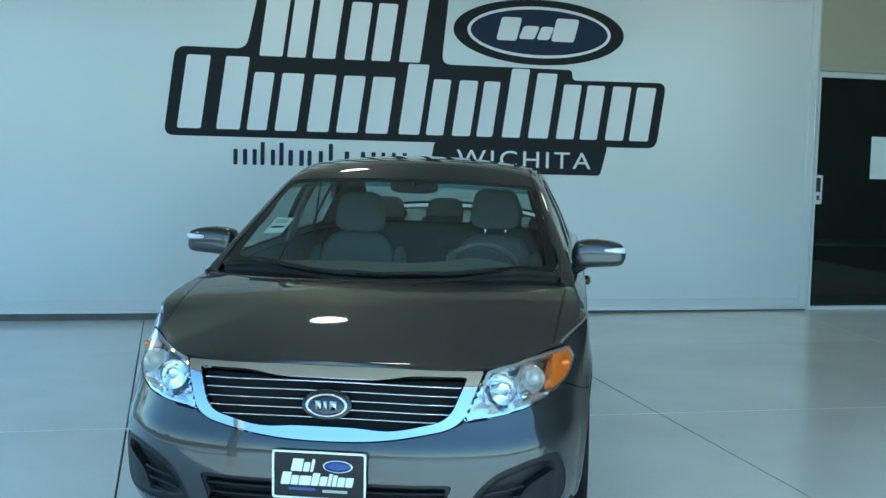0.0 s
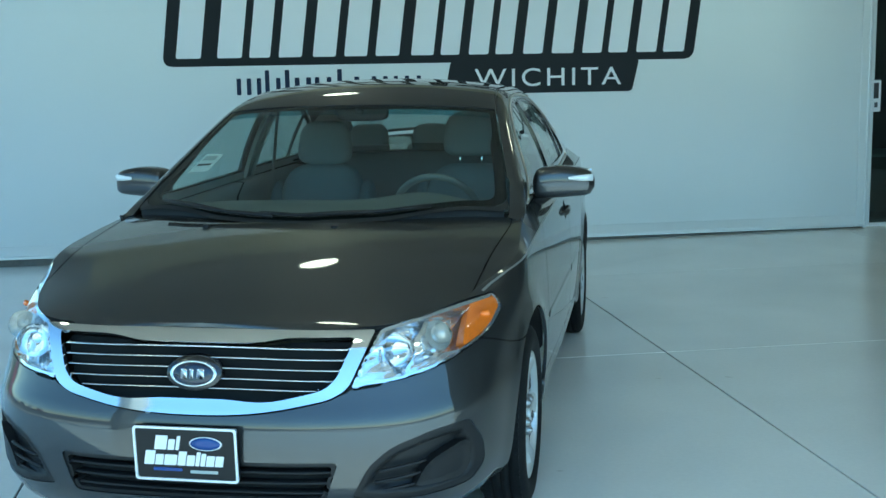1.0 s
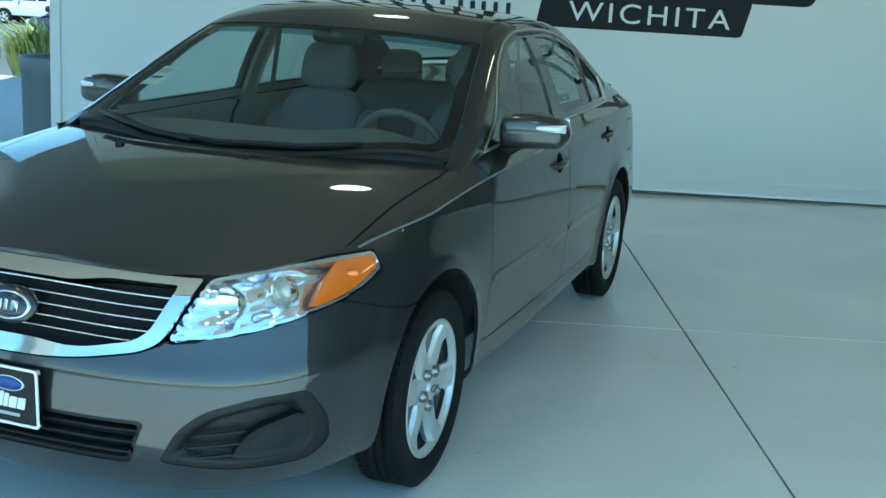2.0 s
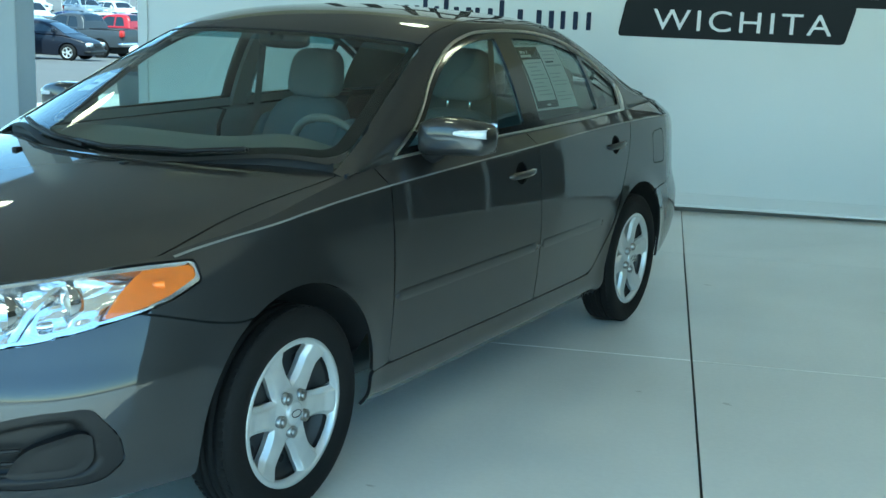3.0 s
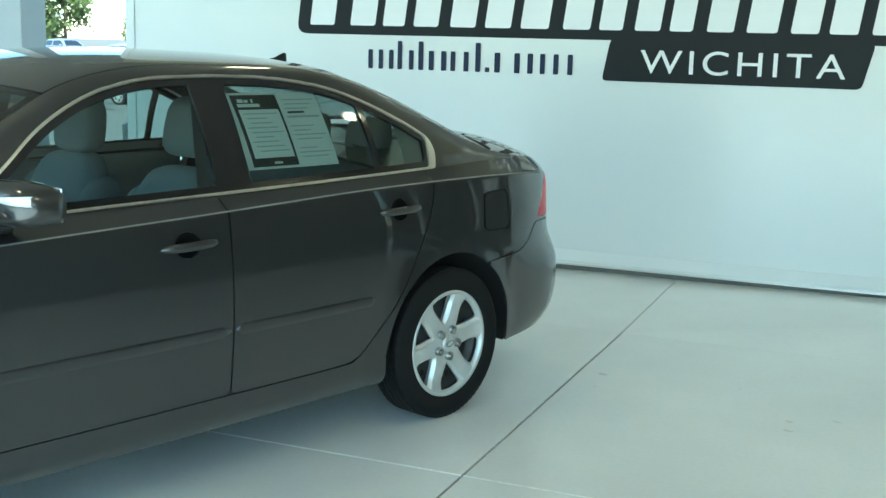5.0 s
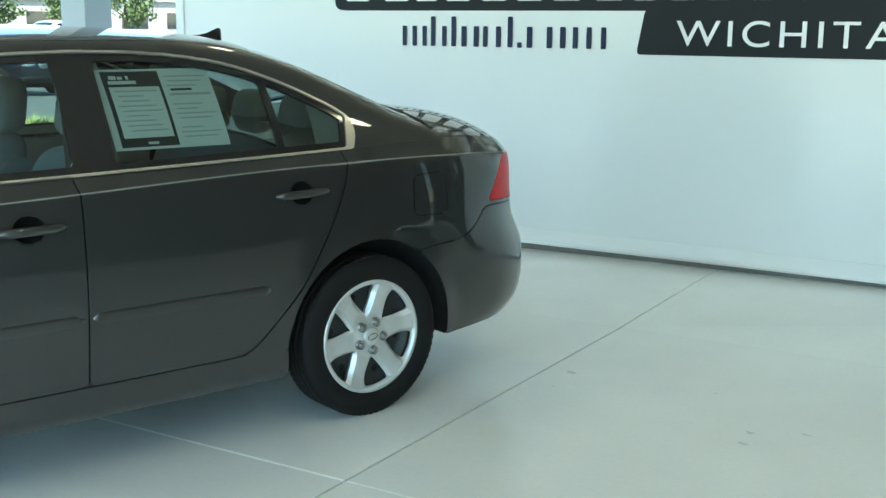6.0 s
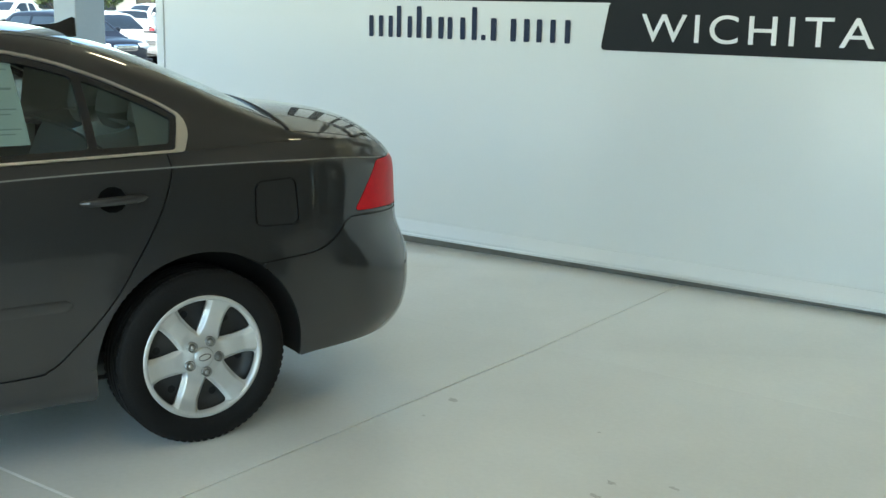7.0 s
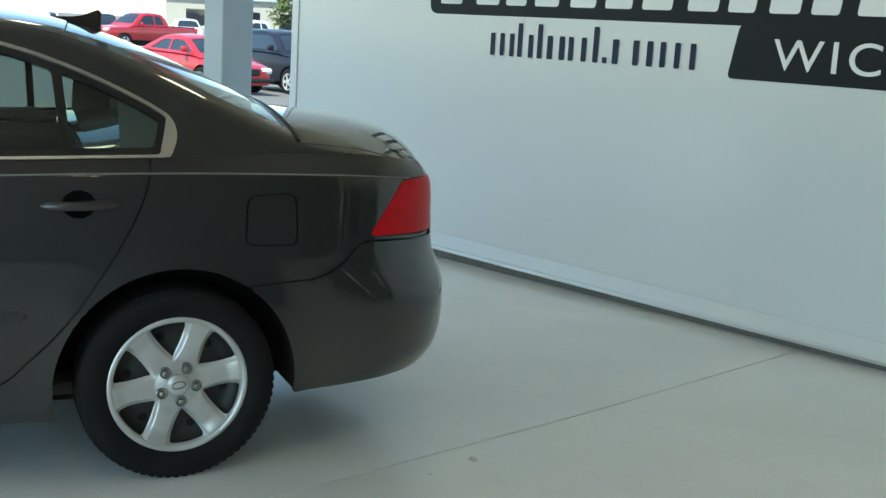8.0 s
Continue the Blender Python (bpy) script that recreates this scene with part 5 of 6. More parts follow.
for y0, y1 in ((1.46, 2.53), (2.56, 3.56)):
    ys = np.linspace(y0, y1, 20)
    bm = bmesh.new()
    cols = [[bm.verts.new((side_x(y, z) - d - (0.03 if z > 0.95 else 0), y, max(z + 0.012 * (y - 1.5), HUB + math.sqrt(max(0.0, 0.43 ** 2 - (y - AXLE_R) ** 2)) if abs(y - AXLE_R) < 0.43 else 0.0))) for z, d in ((0.975, 0.02), (0.972, 0.07), (0.90, 0.085), (0.74, 0.09), (0.70, 0.13), (0.60, 0.13), (0.45, 0.09), (0.32, 0.08))] for y in ys]
    for a, b in zip(cols, cols[1:]):
        for i in range(7):
            bm.faces.new((a[i], a[i + 1], b[i + 1], b[i]))
    twice("door_lining", bm, TRIM)
for side in (1, -1):
    part("seat_belt", slab(rounded([(-0.024, 0), (0.024, 0), (0.024, 0.62), (-0.024, 0.62)], 0.002), 0.003, lambda x, y, z: (side * (0.585 + 0.12 * (0.6 - z)), 2.62 + x, 0.75 + z)), TRIM, car)
for x in (-0.32, 0.32):
    part("sun_visor", boxes((x - 0.16, x + 0.16, 2.10, 2.22, 1.368, 1.380), bevel=0.005), HEADLINER, car)


# papers behind the rear door glass
def glass_x(y, z, inn=0.016):
    a = np.clip((z - float(belt_z(y))) / (float(rail_z(y)) - float(belt_z(y))), 0, 1)
    return float(belt_x(y)) + (float(rail_x(y)) - float(belt_x(y))) * a + 0.020 * math.sin(math.pi * a) - inn


def sheet(name, y0, y1, z0, z1, skew, inn, mat, parent, label=""):
    """A flat sheet behind the glass; skew moves its foot backwards."""
    bm = bmesh.new()
    g = [[bm.verts.new((glass_x(y0 + (y1 - y0) * i / 6, z0 + (z1 - z0) * j / 6, inn), y0 + (y1 - y0) * i / 6 + skew * (1.33 - (z0 + (z1 - z0) * j / 6)), z0 + (z1 - z0) * j / 6)) for j in range(7)] for i in range(7)]
    for i in range(6):
        for j in range(6):
            bm.faces.new((g[i][j], g[i + 1][j], g[i + 1][j + 1], g[i][j + 1]))
    return part(name, bm, mat, parent, label)


paper = thing("window_papers", "two printed paper sheets taped inside the rear side window", "paper")
SK = 0.09
back = sheet("backing_sheet", 2.693, 3.118, 1.083, 1.345, SK, 0.020, PAPER, paper, "white paper")
sheet("black_form", 2.717, 2.925, 1.092, 1.338, SK, 0.018, INK, paper, "black printed form")
sheet("form_window", 2.732, 2.913, 1.122, 1.288, SK, 0.0165, PAPER, paper)
for k, (w, tall) in enumerate(((0.026, 0.012), (0.018, 0.010), (0.010, 0.012))):
    sheet("form_bar", 2.742 + 0.030 * k, 2.742 + 0.030 * k + w, 1.312, 1.312 + tall, SK, 0.0165, PAPER, paper)
sheet("form_bar", 2.735, 2.835, 1.297, 1.308, SK, 0.0165, PAPER, paper)
sheet("form_bar", 2.812, 2.850, 1.100, 1.108, SK, 0.0165, PAPER, paper)
for k in range(9):
    z = 1.272 - 0.016 * k
    sheet("form_bar", 2.745 + 0.01 * (k % 3), 2.900 - 0.018 * ((k * 7) % 4), z, z + 0.004, SK, 0.0158, GREYINK, paper)
for k in range(14):
    z = 1.318 - 0.0155 * k
    if k in (5, 10):
        continue
    sheet("print_bar", 2.945 + 0.008 * (k % 2), 3.100 - 0.022 * ((k * 5) % 4), z, z + (0.0075 if k in (3, 4) else 0.0040), SK, 0.0185, INK if k in (3,) else GREYINK, paper)
bm = bmesh.new()
c = [bm.verts.new(on_screen(x, y, -0.010)) for x, y in ((-0.620, 1.53), (-0.520, 1.50), (-0.495, 1.62), (-0.585, 1.66))]
bm.faces.new(c)
sticker = part("windscreen_sticker", bm, PAPER, car, "white paper inside the windscreen")
for a, b, m in ((0.30, 0.42, INK), (0.60, 0.85, GREYINK)):
    bm = bmesh.new()
    p = [Vector(on_screen(x, y, -0.006)) for x, y in ((-0.620, 1.53), (-0.520, 1.50), (-0.495, 1.62), (-0.585, 1.66))]
    l, r = (lambda t: p[0].lerp(p[3], t)), (lambda t: p[1].lerp(p[2], t))
    bm.faces.new([bm.verts.new(v) for v in (l(a).lerp(r(a), 0.15), l(a).lerp(r(a), 0.85), l(b).lerp(r(b), 0.85), l(b).lerp(r(b), 0.15))])
    part("sticker_bar", bm, m, sticker)

# ---- glass doors beside the wall and the room behind them ----
DOORGLASS = glass_material("shopfront_glass", (0.50, 0.58, 0.54))
WHITEFRAME = material("white_door_frame", (0.70, 0.71, 0.70), 0.4, 0.0, grain=0.03, patch=0.05)
# the room's dim light is put into this one dark brown colour
ROOM = material("room_dimness_tone", (0.10, 0.085, 0.06), 0.8, grain=0.1, patch=0.2)
door = setting("door_1", boxes((5.66, 5.70, 0.06, 0.12, 0.0, 2.40), (7.00, 7.05, 0.06, 0.12, 0.0, 2.40), (8.40, 8.45, 0.06, 0.12, 0.0, 2.40),
                               (5.70, 10.95, 0.06, 0.12, 0.0, 0.085), (5.70, 10.95, 0.06, 0.12, 2.345, 2.40), bevel=0.004), WHITEFRAME, "white-framed glass shop doors beside the panel wall", "door")
for a0, a1 in ((5.70, 7.0), (7.05, 8.40), (8.45, 10.95)):
    pane = setting("pane", boxes((a0, a1, 0.087, 0.093, 0.085, 2.345)), DOORGLASS, "", "", parent=door)
setting("wall_room", boxes((5.45, 11.3, 4.0, 4.2, -0.1, 2.9), (5.25, 5.45, 0.23, 4.2, -0.1, 2.9), (11.1, 11.3, 0.23, 4.0, -0.1, 2.9)), ROOM, "walls of the room behind the doors, coloured dark brown for its dimness", "wall")
setting("floor_room", boxes((5.45, 11.1, 0.13, 4.0, -0.1, -0.02)), ROOM, "room floor behind the doors, coloured dark for the room's dimness", "floor")
setting("ceiling_room", boxes((5.25, 11.3, 0.23, 4.2, 2.9, 3.0)), ROOM, "room ceiling behind the doors, coloured dark for the room's dimness", "ceiling")
keypad = thing("card_reader", "white card reader with a dark display beside the glass doors", "keypad")
keypad.matrix_world = ORIGIN @ Matrix.Translation((5.715, 0.05, 0))
part("reader_body", boxes((-0.05, 0.05, 0.0, 0.03, 1.10, 1.385), bevel=0.012), WHITE, keypad)
part("display", boxes((-0.025, 0.022, -0.004, 0.002, 1.22, 1.36), bevel=0.002), INK, keypad)
part("button", boxes((-0.015, 0.015, -0.005, 0.002, 1.14, 1.185), bevel=0.002), STEEL, keypad)
notice = thing("door_notice", "pale paper notice taped to the glass door", "paper")
notice.matrix_world = ORIGIN
part("notice_sheet", boxes((6.30, 6.72, 0.0835, 0.0855, 1.36, 1.78)), PAPER, notice, smooth=False)
# added counter: its bright top edge stands in for reflections in the glass
counter = thing("room_counter", "added low counter behind the glass doors, its bright edge for reflections", "counter")
counter.matrix_world = ORIGIN
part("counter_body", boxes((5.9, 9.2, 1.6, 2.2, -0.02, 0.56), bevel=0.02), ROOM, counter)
part("counter_top", boxes((5.85, 9.25, 1.55, 2.25, 0.561, 0.60), bevel=0.01), ALU, counter)

# ---- planters ----
LEAF = material("yellow_green_grass", (0.32, 0.35, 0.10), 0.6, grain=0.3, scale=30, patch=0.3, patch_scale=9, vary=0.1)
FOLIAGE = material("tree_foliage", (0.085, 0.12, 0.035), 0.7, grain=0.35, scale=6, patch=0.35, patch_scale=0.8, vary=0.12)
BARK = material("bark", (0.12, 0.09, 0.065), 0.9, grain=0.3, scale=20, patch=0.2, bump=0.01)
POT = material("grey_planter_plastic", (0.15, 0.17, 0.18), 0.5, grain=0.08, scale=50, patch=0.1)
SOIL = material("dark_soil", (0.04, 0.03, 0.022), 0.95, grain=0.3, scale=40, bump=0.006)


def make_planter(x, y):
    pl = thing("planter", "large round empty grey planter standing on the floor", "planter", "", at=(x, y, 0))
    part("pot", lathe([(0.001, 0.0), (0.315, 0.0), (0.325, 0.02), (0.335, 0.66), (0.348, 0.67), (0.355, 0.80), (0.345, 0.815), (0.325, 0.81), (0.315, 0.74)], 40, "z"), POT, pl)
    part("soil", lathe([(0.32, 0.74), (0.2, 0.765), (0.001, 0.775)], 24, "z"), SOIL, pl)
    return pl


make_planter(-4.47, 5.99)


def make_clump(x, y, seed, tall, z):
    """Ornamental grass: arching blades from one root."""
    rng = random.Random(seed)
    ob = thing("grass_clump", "yellow-green ornamental grass clump in the planting bed", "grass", "planting bed", at=(x, y, z))
    bm = bmesh.new()
    for i in range(360):
        a, r = rng.random() * 6.283, 0.16 * math.sqrt(rng.random())
        h = tall * (0.55 + 0.5 * rng.random())
        base = Vector((r * math.cos(a), r * math.sin(a), -0.01))
        b = a + rng.uniform(-0.8, 0.8)
        way = Vector((math.cos(b), math.sin(b), 0)) * tall * rng.uniform(0.15, 0.75)
        side = Vector((-way.y, way.x, 0)).normalized() * rng.uniform(0.007, 0.015)
        mid, tip = base + way * 0.35 + Vector((0, 0, h * 0.8)), base + way + Vector((0, 0, h * rng.uniform(0.8, 1.05)))
        v = [bm.verts.new(p) for p in (base - side * 0.6, base + side * 0.6, mid + side, mid - side, tip)]
        bm.faces.new(v[:4])
        bm.faces.new((v[3], v[2], v[4]))
    tagged(part("tuft", bm, LEAF, ob, smooth=False), kind="stuff")
    return ob


for (x, y, turn, half), spots in (((-8.05, 5.05, 155, 1.6), ((-7.6, 6.25, 0.5), (-7.85, 5.55, 0.55), (-8.3, 4.75, 0.65), (-8.5, 4.05, 0.5))), ((-9.25, 11.8, 70, 0.9), ((-8.85, 11.9, 1.0), (-9.2, 11.7, 1.05), (-9.6, 11.75, 0.95)))):
    bm = bmesh.new()
    box(bm, -0.45, 0.45, -half, half, -0.3, 0.02, 0.01, 1)
    bed = tagged(part("planting_bed", bm, SOIL, None, smooth=False), "dark soil planting bed beside the pavement", "ground", kind="structure")
    low_at = 0.0 if y < 8 else yard_at(x, y) + 0.05
    bed.matrix_world = pose(x, y, low_at, 0, 0, turn)
    for k, (px, py, tall) in enumerate(spots):
        make_clump(px, py, k, tall, low_at + 0.02)

# ---- floor slabs, joints and scuffs ----
for i, (a0, a1) in enumerate(zip(A_CUTS, A_CUTS[1:])):
    for j, (n0, n1) in enumerate(zip(N_CUTS, N_CUTS[1:])):
        g = 0.0045
        bm = bmesh.new()
        box(bm, a0 + g, a1 - g, n0 + g * 1.25, n1 - g * 1.25, -0.0115, 0.0, 0.0015, 1)
        setting("floor_slab", bm, CONCRETE, "", "", parent=floor)
# the slab rises slightly towards the wall
for a0, a1 in zip(A_CUTS, A_CUTS[1:]):
    g, bm = 0.0035, bmesh.new()
    rise = lambda a: min(0.060, max(0.0008, 0.010 + 0.0095 * a))
    verts = [[bm.verts.new((a, n, z)) for n, z in ((-1.5, -0.008), (-1.5, 0.0004), (0.25, rise(a)), (0.25, -0.008))] for a in (a0 + g, a1 - g)]
    for i in range(4):
        bm.faces.new((verts[0][i], verts[0][(i + 1) % 4], verts[1][(i + 1) % 4], verts[1][i]))
    bm.faces.new(verts[0][::-1])
    bm.faces.new(verts[1])
    bmesh.ops.recalc_face_normals(bm, faces=bm.faces[:])
    setting("floor_slab", bm, CONCRETE, "", "", parent=floor)
for n in N_CUTS[1:-1]:
    setting("joint_strip", boxes((-4.6, 2.3395, n - 0.006, n + 0.006, -0.0115, 0.0006)), PALEJOINT, "", "", parent=floor)
    setting("joint_strip", boxes((2.3485, 11.2, n - 0.0055, n + 0.0055, -0.0115, 0.0002)), FAINTJOINT, "", "", parent=floor)
rng = random.Random(5)
for k, (x, y, r) in enumerate([(0.962, 4.69, 0.020), (1.055, 4.49, 0.010), (1.924, 4.671, 0.018), (2.072, 4.816, 0.014), (1.546, 4.954, 0.008), (-0.088, 4.677, 0.015), (1.326, 2.65, 0.012), (1.659, 2.715, 0.016), (2.469, 4.943, 0.010), (0.954, 1.247, 0.012), (1.98, 4.55, 0.018), (2.6, 4.3, 0.012)]):
    bm = bmesh.new()
    ring = []
    for i in range(11):
        a = 2 * math.pi * i / 11
        q = r * (0.45 + 0.75 * rng.random())
        ring.append(bm.verts.new((x + 1.5 * q * math.cos(a), y + 0.8 * q * math.sin(a), 0.0012)))
    bm.faces.new(ring)
    tagged(part("floor_scuff", bm, STAIN, None, smooth=False), "small dark scuff mark on the pale floor", "stain", "floor scuffs")

# ---- vehicles in the yard ----
YARDGLASS = material("dark_vehicle_glass", (0.015, 0.02, 0.025), 0.05, coat=0.5)
YARDCHROME = material("yard_chrome", (0.6, 0.6, 0.62), 0.2, 1.0, patch=0.1)
LAMPGLASS = material("yard_headlamp", (0.65, 0.68, 0.70), 0.15, 0.3, grain=0.1)
YARDRED = material("yard_tail_lamp", (0.4, 0.02, 0.02), 0.2, coat=0.4)


def make_vehicle(kind, colour, label):
    """A parked vehicle that faces -y, its nose at y 0: a lofted body, a rounded cabin with glazed openings, wheels and lamps."""
    paint = material(kind + "_paint", colour, 0.35, 0.1, grain=0.03, scale=200, patch=0.05, coat=0.08 if max(colour) < 0.1 else 0.6, spec=0.3 if max(colour) < 0.1 else 0.5)
    V = {"pickup_truck": (5.75, 0.985, 0.405, (1.02, 4.62), 0.50), "sport_utility": (4.9, 0.95, 0.37, (0.95, 3.78), 0.36), "sedan_car": (4.6, 0.89, 0.325, (0.92, 3.60), 0.24), "hatchback_car": (4.2, 0.86, 0.32, (0.86, 3.45), 0.23)}[kind]
    L, W, r, ax, low_ = V
    if kind == "pickup_truck":
        deck = smoothline([(0, 1.02), (0.12, 1.10), (0.5, 1.15), (1.5, 1.20), (1.75, 1.25), (L, 1.26)], 0.06)
        roof_ = smoothline([(1.30, 1.15), (1.50, 1.24), (2.05, 1.72), (2.35, 1.87), (2.9, 1.92), (3.45, 1.89), (3.62, 1.80), (3.78, 1.30), (3.82, 1.15)], 0.05)
        y0, y1, glass0, glass1 = 1.32, 3.80, (1.62, 2.20), (3.45, 3.70)
    elif kind == "sport_utility":
        deck = smoothline([(0, 0.90), (0.12, 1.00), (0.5, 1.07), (1.3, 1.12), (1.6, 1.16), (4.6, 1.20), (L, 1.16)], 0.06)
        roof_ = smoothline([(1.10, 1.05), (1.30, 1.16), (1.85, 1.58), (2.2, 1.74), (2.9, 1.80), (4.2, 1.76), (4.5, 1.66), (4.78, 1.25), (4.84, 1.1)], 0.05)
        y0, y1, glass0, glass1 = 1.12, 4.83, (1.42, 2.02), (4.45, 4.68)
    elif kind == "hatchback_car":
        deck = smoothline([(0, 0.64), (0.12, 0.74), (0.4, 0.85), (0.9, 0.96), (1.2, 1.0), (3.4, 1.06), (3.9, 1.08), (L, 1.0)], 0.06)
        roof_ = smoothline([(0.75, 0.90), (0.95, 0.99), (1.5, 1.32), (1.85, 1.47), (2.4, 1.53), (3.2, 1.50), (3.6, 1.42), (4.02, 1.12), (4.1, 1.02)], 0.05)
        y0, y1, glass0, glass1 = 0.78, 4.09, (1.02, 1.72), (3.55, 3.95)
    else:
        deck = smoothline([(0, 0.66), (0.12, 0.74), (0.5, 0.83), (1.1, 0.92), (1.4, 0.95), (3.4, 1.0), (4.0, 1.03), (4.4, 1.01), (L, 0.92)], 0.06)
        roof_ = smoothline([(0.95, 0.86), (1.15, 0.97), (1.65, 1.25), (2.0, 1.40), (2.5, 1.46), (3.0, 1.42), (3.4, 1.28), (3.85, 1.06), (3.95, 0.98)], 0.05)
        y0, y1, glass0, glass1 = 0.97, 3.93, (1.22, 1.85), (3.10, 3.72)
    car_ = thing(kind, label, "pickup" if kind == "pickup_truck" else "car", "parked vehicles in the yard")
    # lower body: plan outline, lifted in levels, then closed over the top
    ang = np.linspace(-np.pi / 2, np.pi / 2, 90)
    px = W * np.abs(np.cos(ang)) ** 0.22
    py = L / 2 + L / 2 * np.sign(np.sin(ang)) * np.abs(np.sin(ang)) ** (0.55)
    px[0] = px[-1] = 0
    g = np.linspace(0, 1, 30)
    P, Q = np.meshgrid(np.arange(90), g, indexing="ij")
    top = deck(py)[P]
    side = Q < 0.6
    zz = np.where(side, low_ + (top - 0.06 - low_) * Q / 0.6, top - 0.06 * ((1 - Q) / 0.4) ** 2.4)
    shrink = np.where(side, 1 - 0.05 * np.abs(Q / 0.6 - 0.55) ** 2 * 2 - 0.02 * smooth01(0.4, 0.6, Q), (0.97 - 0.0) * np.clip((1 - Q) / 0.4, 0, 1))
    end = 1 - 0.022 * (np.abs(zz - (low_ + 0.3)) / 0.5) ** 2 * side
    gx, gy = px[P] * shrink, L / 2 + (py[P] - L / 2) * end * np.where(side, 1, 0.985)
    wheel_d = np.minimum(np.hypot(gy - ax[0], zz - r), np.hypot(gy - ax[1], zz - r)) - (r + 0.055)
    cut = np.where(gx > 0.5 * W, 0.0 - wheel_d, -1.0)
    part("body", both(trimmed((gx, gy, zz), cut, 0.05)), paint, car_)
    # cabin
    ys, vs = np.linspace(y0, y1, 70), np.linspace(0, 1, 49)
    YY, VV = np.meshgrid(ys, vs, indexing="ij")
    rz = roof_(YY)
    bz = deck(YY) - 0.03
    rz = np.maximum(rz, bz)
    tall = np.clip((rz - bz) / 0.5, 0, 1)
    bx, rx = W * 0.955 + 0 * YY, W * (0.93 - 0.20 * tall)
    a, q = np.clip(VV / 0.5, 0, 1), np.clip((1 - VV) / 0.5, 0, 1)
    rail = bz + (rz - bz) * 0.90
    grid = softened((np.where(VV > 0.5, rx * q, bx + (rx - bx) * a), YY, np.where(VV > 0.5, rz - (rz - rail) * q ** 2.2, bz + (rail - bz) * a)), 2.0)
    mid = (glass0[1] + glass1[0]) / 2 + 0.08
    beltz, topz = float(deck(mid)) + 0.03, float(roof_(mid)) - 0.16
    SW = region([(glass0[0] + 0.22, beltz), (glass0[1] + 0.18, topz), (glass1[0] - 0.12, topz - 0.02), (glass1[1] - 0.22, beltz + 0.02)], [0.03, 0.2, 0.15, 0.05])
    sw = np.where(VV < 0.5, SW(YY, grid[2]), 9)
    post = np.abs(YY - mid) - 0.05
    ws = np.where(VV > 0.5, np.maximum(np.maximum(glass0[0] - YY, YY - glass0[1]), grid[0] - (rx - 0.10)), 9)
    rw = np.where(VV > 0.5, np.maximum(np.maximum(glass1[0] - YY, YY - glass1[1]), grid[0] - (rx - 0.10)), 9)
    front_w, rear_w = np.maximum(sw, YY - mid + 0.04), np.maximum(sw, mid + 0.04 - YY)
    part("cabin", both(trimmed(grid, carve(-1 + 0 * YY, front_w, rear_w, ws, rw, gap=0.0), 0.03)), paint, car_)
    for name, d in (("windscreen", ws), ("rear_window", rw)):
        part(name, both(trimmed(grid, d - 0.004, 0, sink=0.012)), YARDGLASS, car_)
    for d in (front_w, rear_w):
        bm = trimmed(grid, d - 0.004, 0, sink=0.012)
        other = mirrored(bm)
        part("side_window", bm, YARDGLASS, car_)
        part("side_window", other, YARDGLASS, car_)
    z1, z2 = float(deck(0.15)), float(deck(L - 0.1))
    for s_ in (1, -1):
        part("headlight", pad(s_ * W * 0.66, 0.14, z1 - 0.13, 0.17, 0.13, 0.085, 0.5), LAMPGLASS, car_)
        part("tail_light", pad(s_ * W * 0.80, L - 0.10, z2 - 0.18, 0.11, 0.105, 0.15, 0.5), YARDRED, car_)
        part("door_mirror", pad(s_ * (W + 0.07), glass0[0] + 0.34, beltz + 0.06, 0.10, 0.06, 0.075, 0.6), paint, car_)
        for a_ in ax:
            wh = part("wheel", lathe([(0.001, 0.085), (r * 0.25, 0.085), (r * 0.58, 0.07), (r * 0.62, 0.095), (r * 0.68, 0.10), (r * 0.92, 0.10), (r, 0.075), (r, -0.10), (r * 0.6, -0.11)], 28), RUBBER, car_)
            wh.matrix_local = pose(s_ * (W - 0.105), a_, r, 0, 0, 0 if s_ > 0 else 180)
            part("rim", lathe([(0.001, 0.098), (r * 0.14, 0.098), (r * 0.20, 0.090), (r * 0.56, 0.094), (r * 0.64, 0.106)], 20), SILVER, wh)
            bm = bmesh.new()
            for q_ in range(5):
                bm.faces.new([bm.verts.new((0.0985, r * rr * math.cos(1.2566 * q_ + aa), r * rr * math.sin(1.2566 * q_ + aa))) for rr, aa in ((0.24, -0.25), (0.55, -0.42), (0.57, 0.0), (0.55, 0.42), (0.24, 0.25))])
            part("spoke_gap", bm, BLACK, wh, smooth=False)
        for yd in (glass0[1] - 0.32, mid, glass1[0] + 0.05):
            part("door_gap", boxes((s_ * W * 0.99 - 0.004, s_ * W * 0.99 + 0.004, yd - 0.006, yd + 0.006, low_ + 0.16, float(deck(yd)) - 0.10)), BLACK, car_)
    part("grille", pad(0, 0.055, z1 - 0.17, W * 0.42, 0.07, 0.10, 0.4), BLACK if kind in ("sedan_car", "hatchback_car") else YARDCHROME, car_)
    for k in range(3):
        part("grille_slat", pad(0, 0.02, z1 - 0.215 + 0.045 * k, W * 0.37, 0.045, 0.012, 0.4, rows=6, cols=12), BLACK, car_)
    bumper_mat = YARDCHROME if kind == "pickup_truck" else BLACK
    part("bumper", pad(0, 0.12, low_ + 0.13, W * 0.93, 0.17, 0.10 if kind == "pickup_truck" else 0.055, 0.35), bumper_mat, car_)
    part("rear_bumper", pad(0, L - 0.12, low_ + 0.13, W * 0.93, 0.17, 0.10 if kind == "pickup_truck" else 0.055, 0.35), bumper_mat, car_)
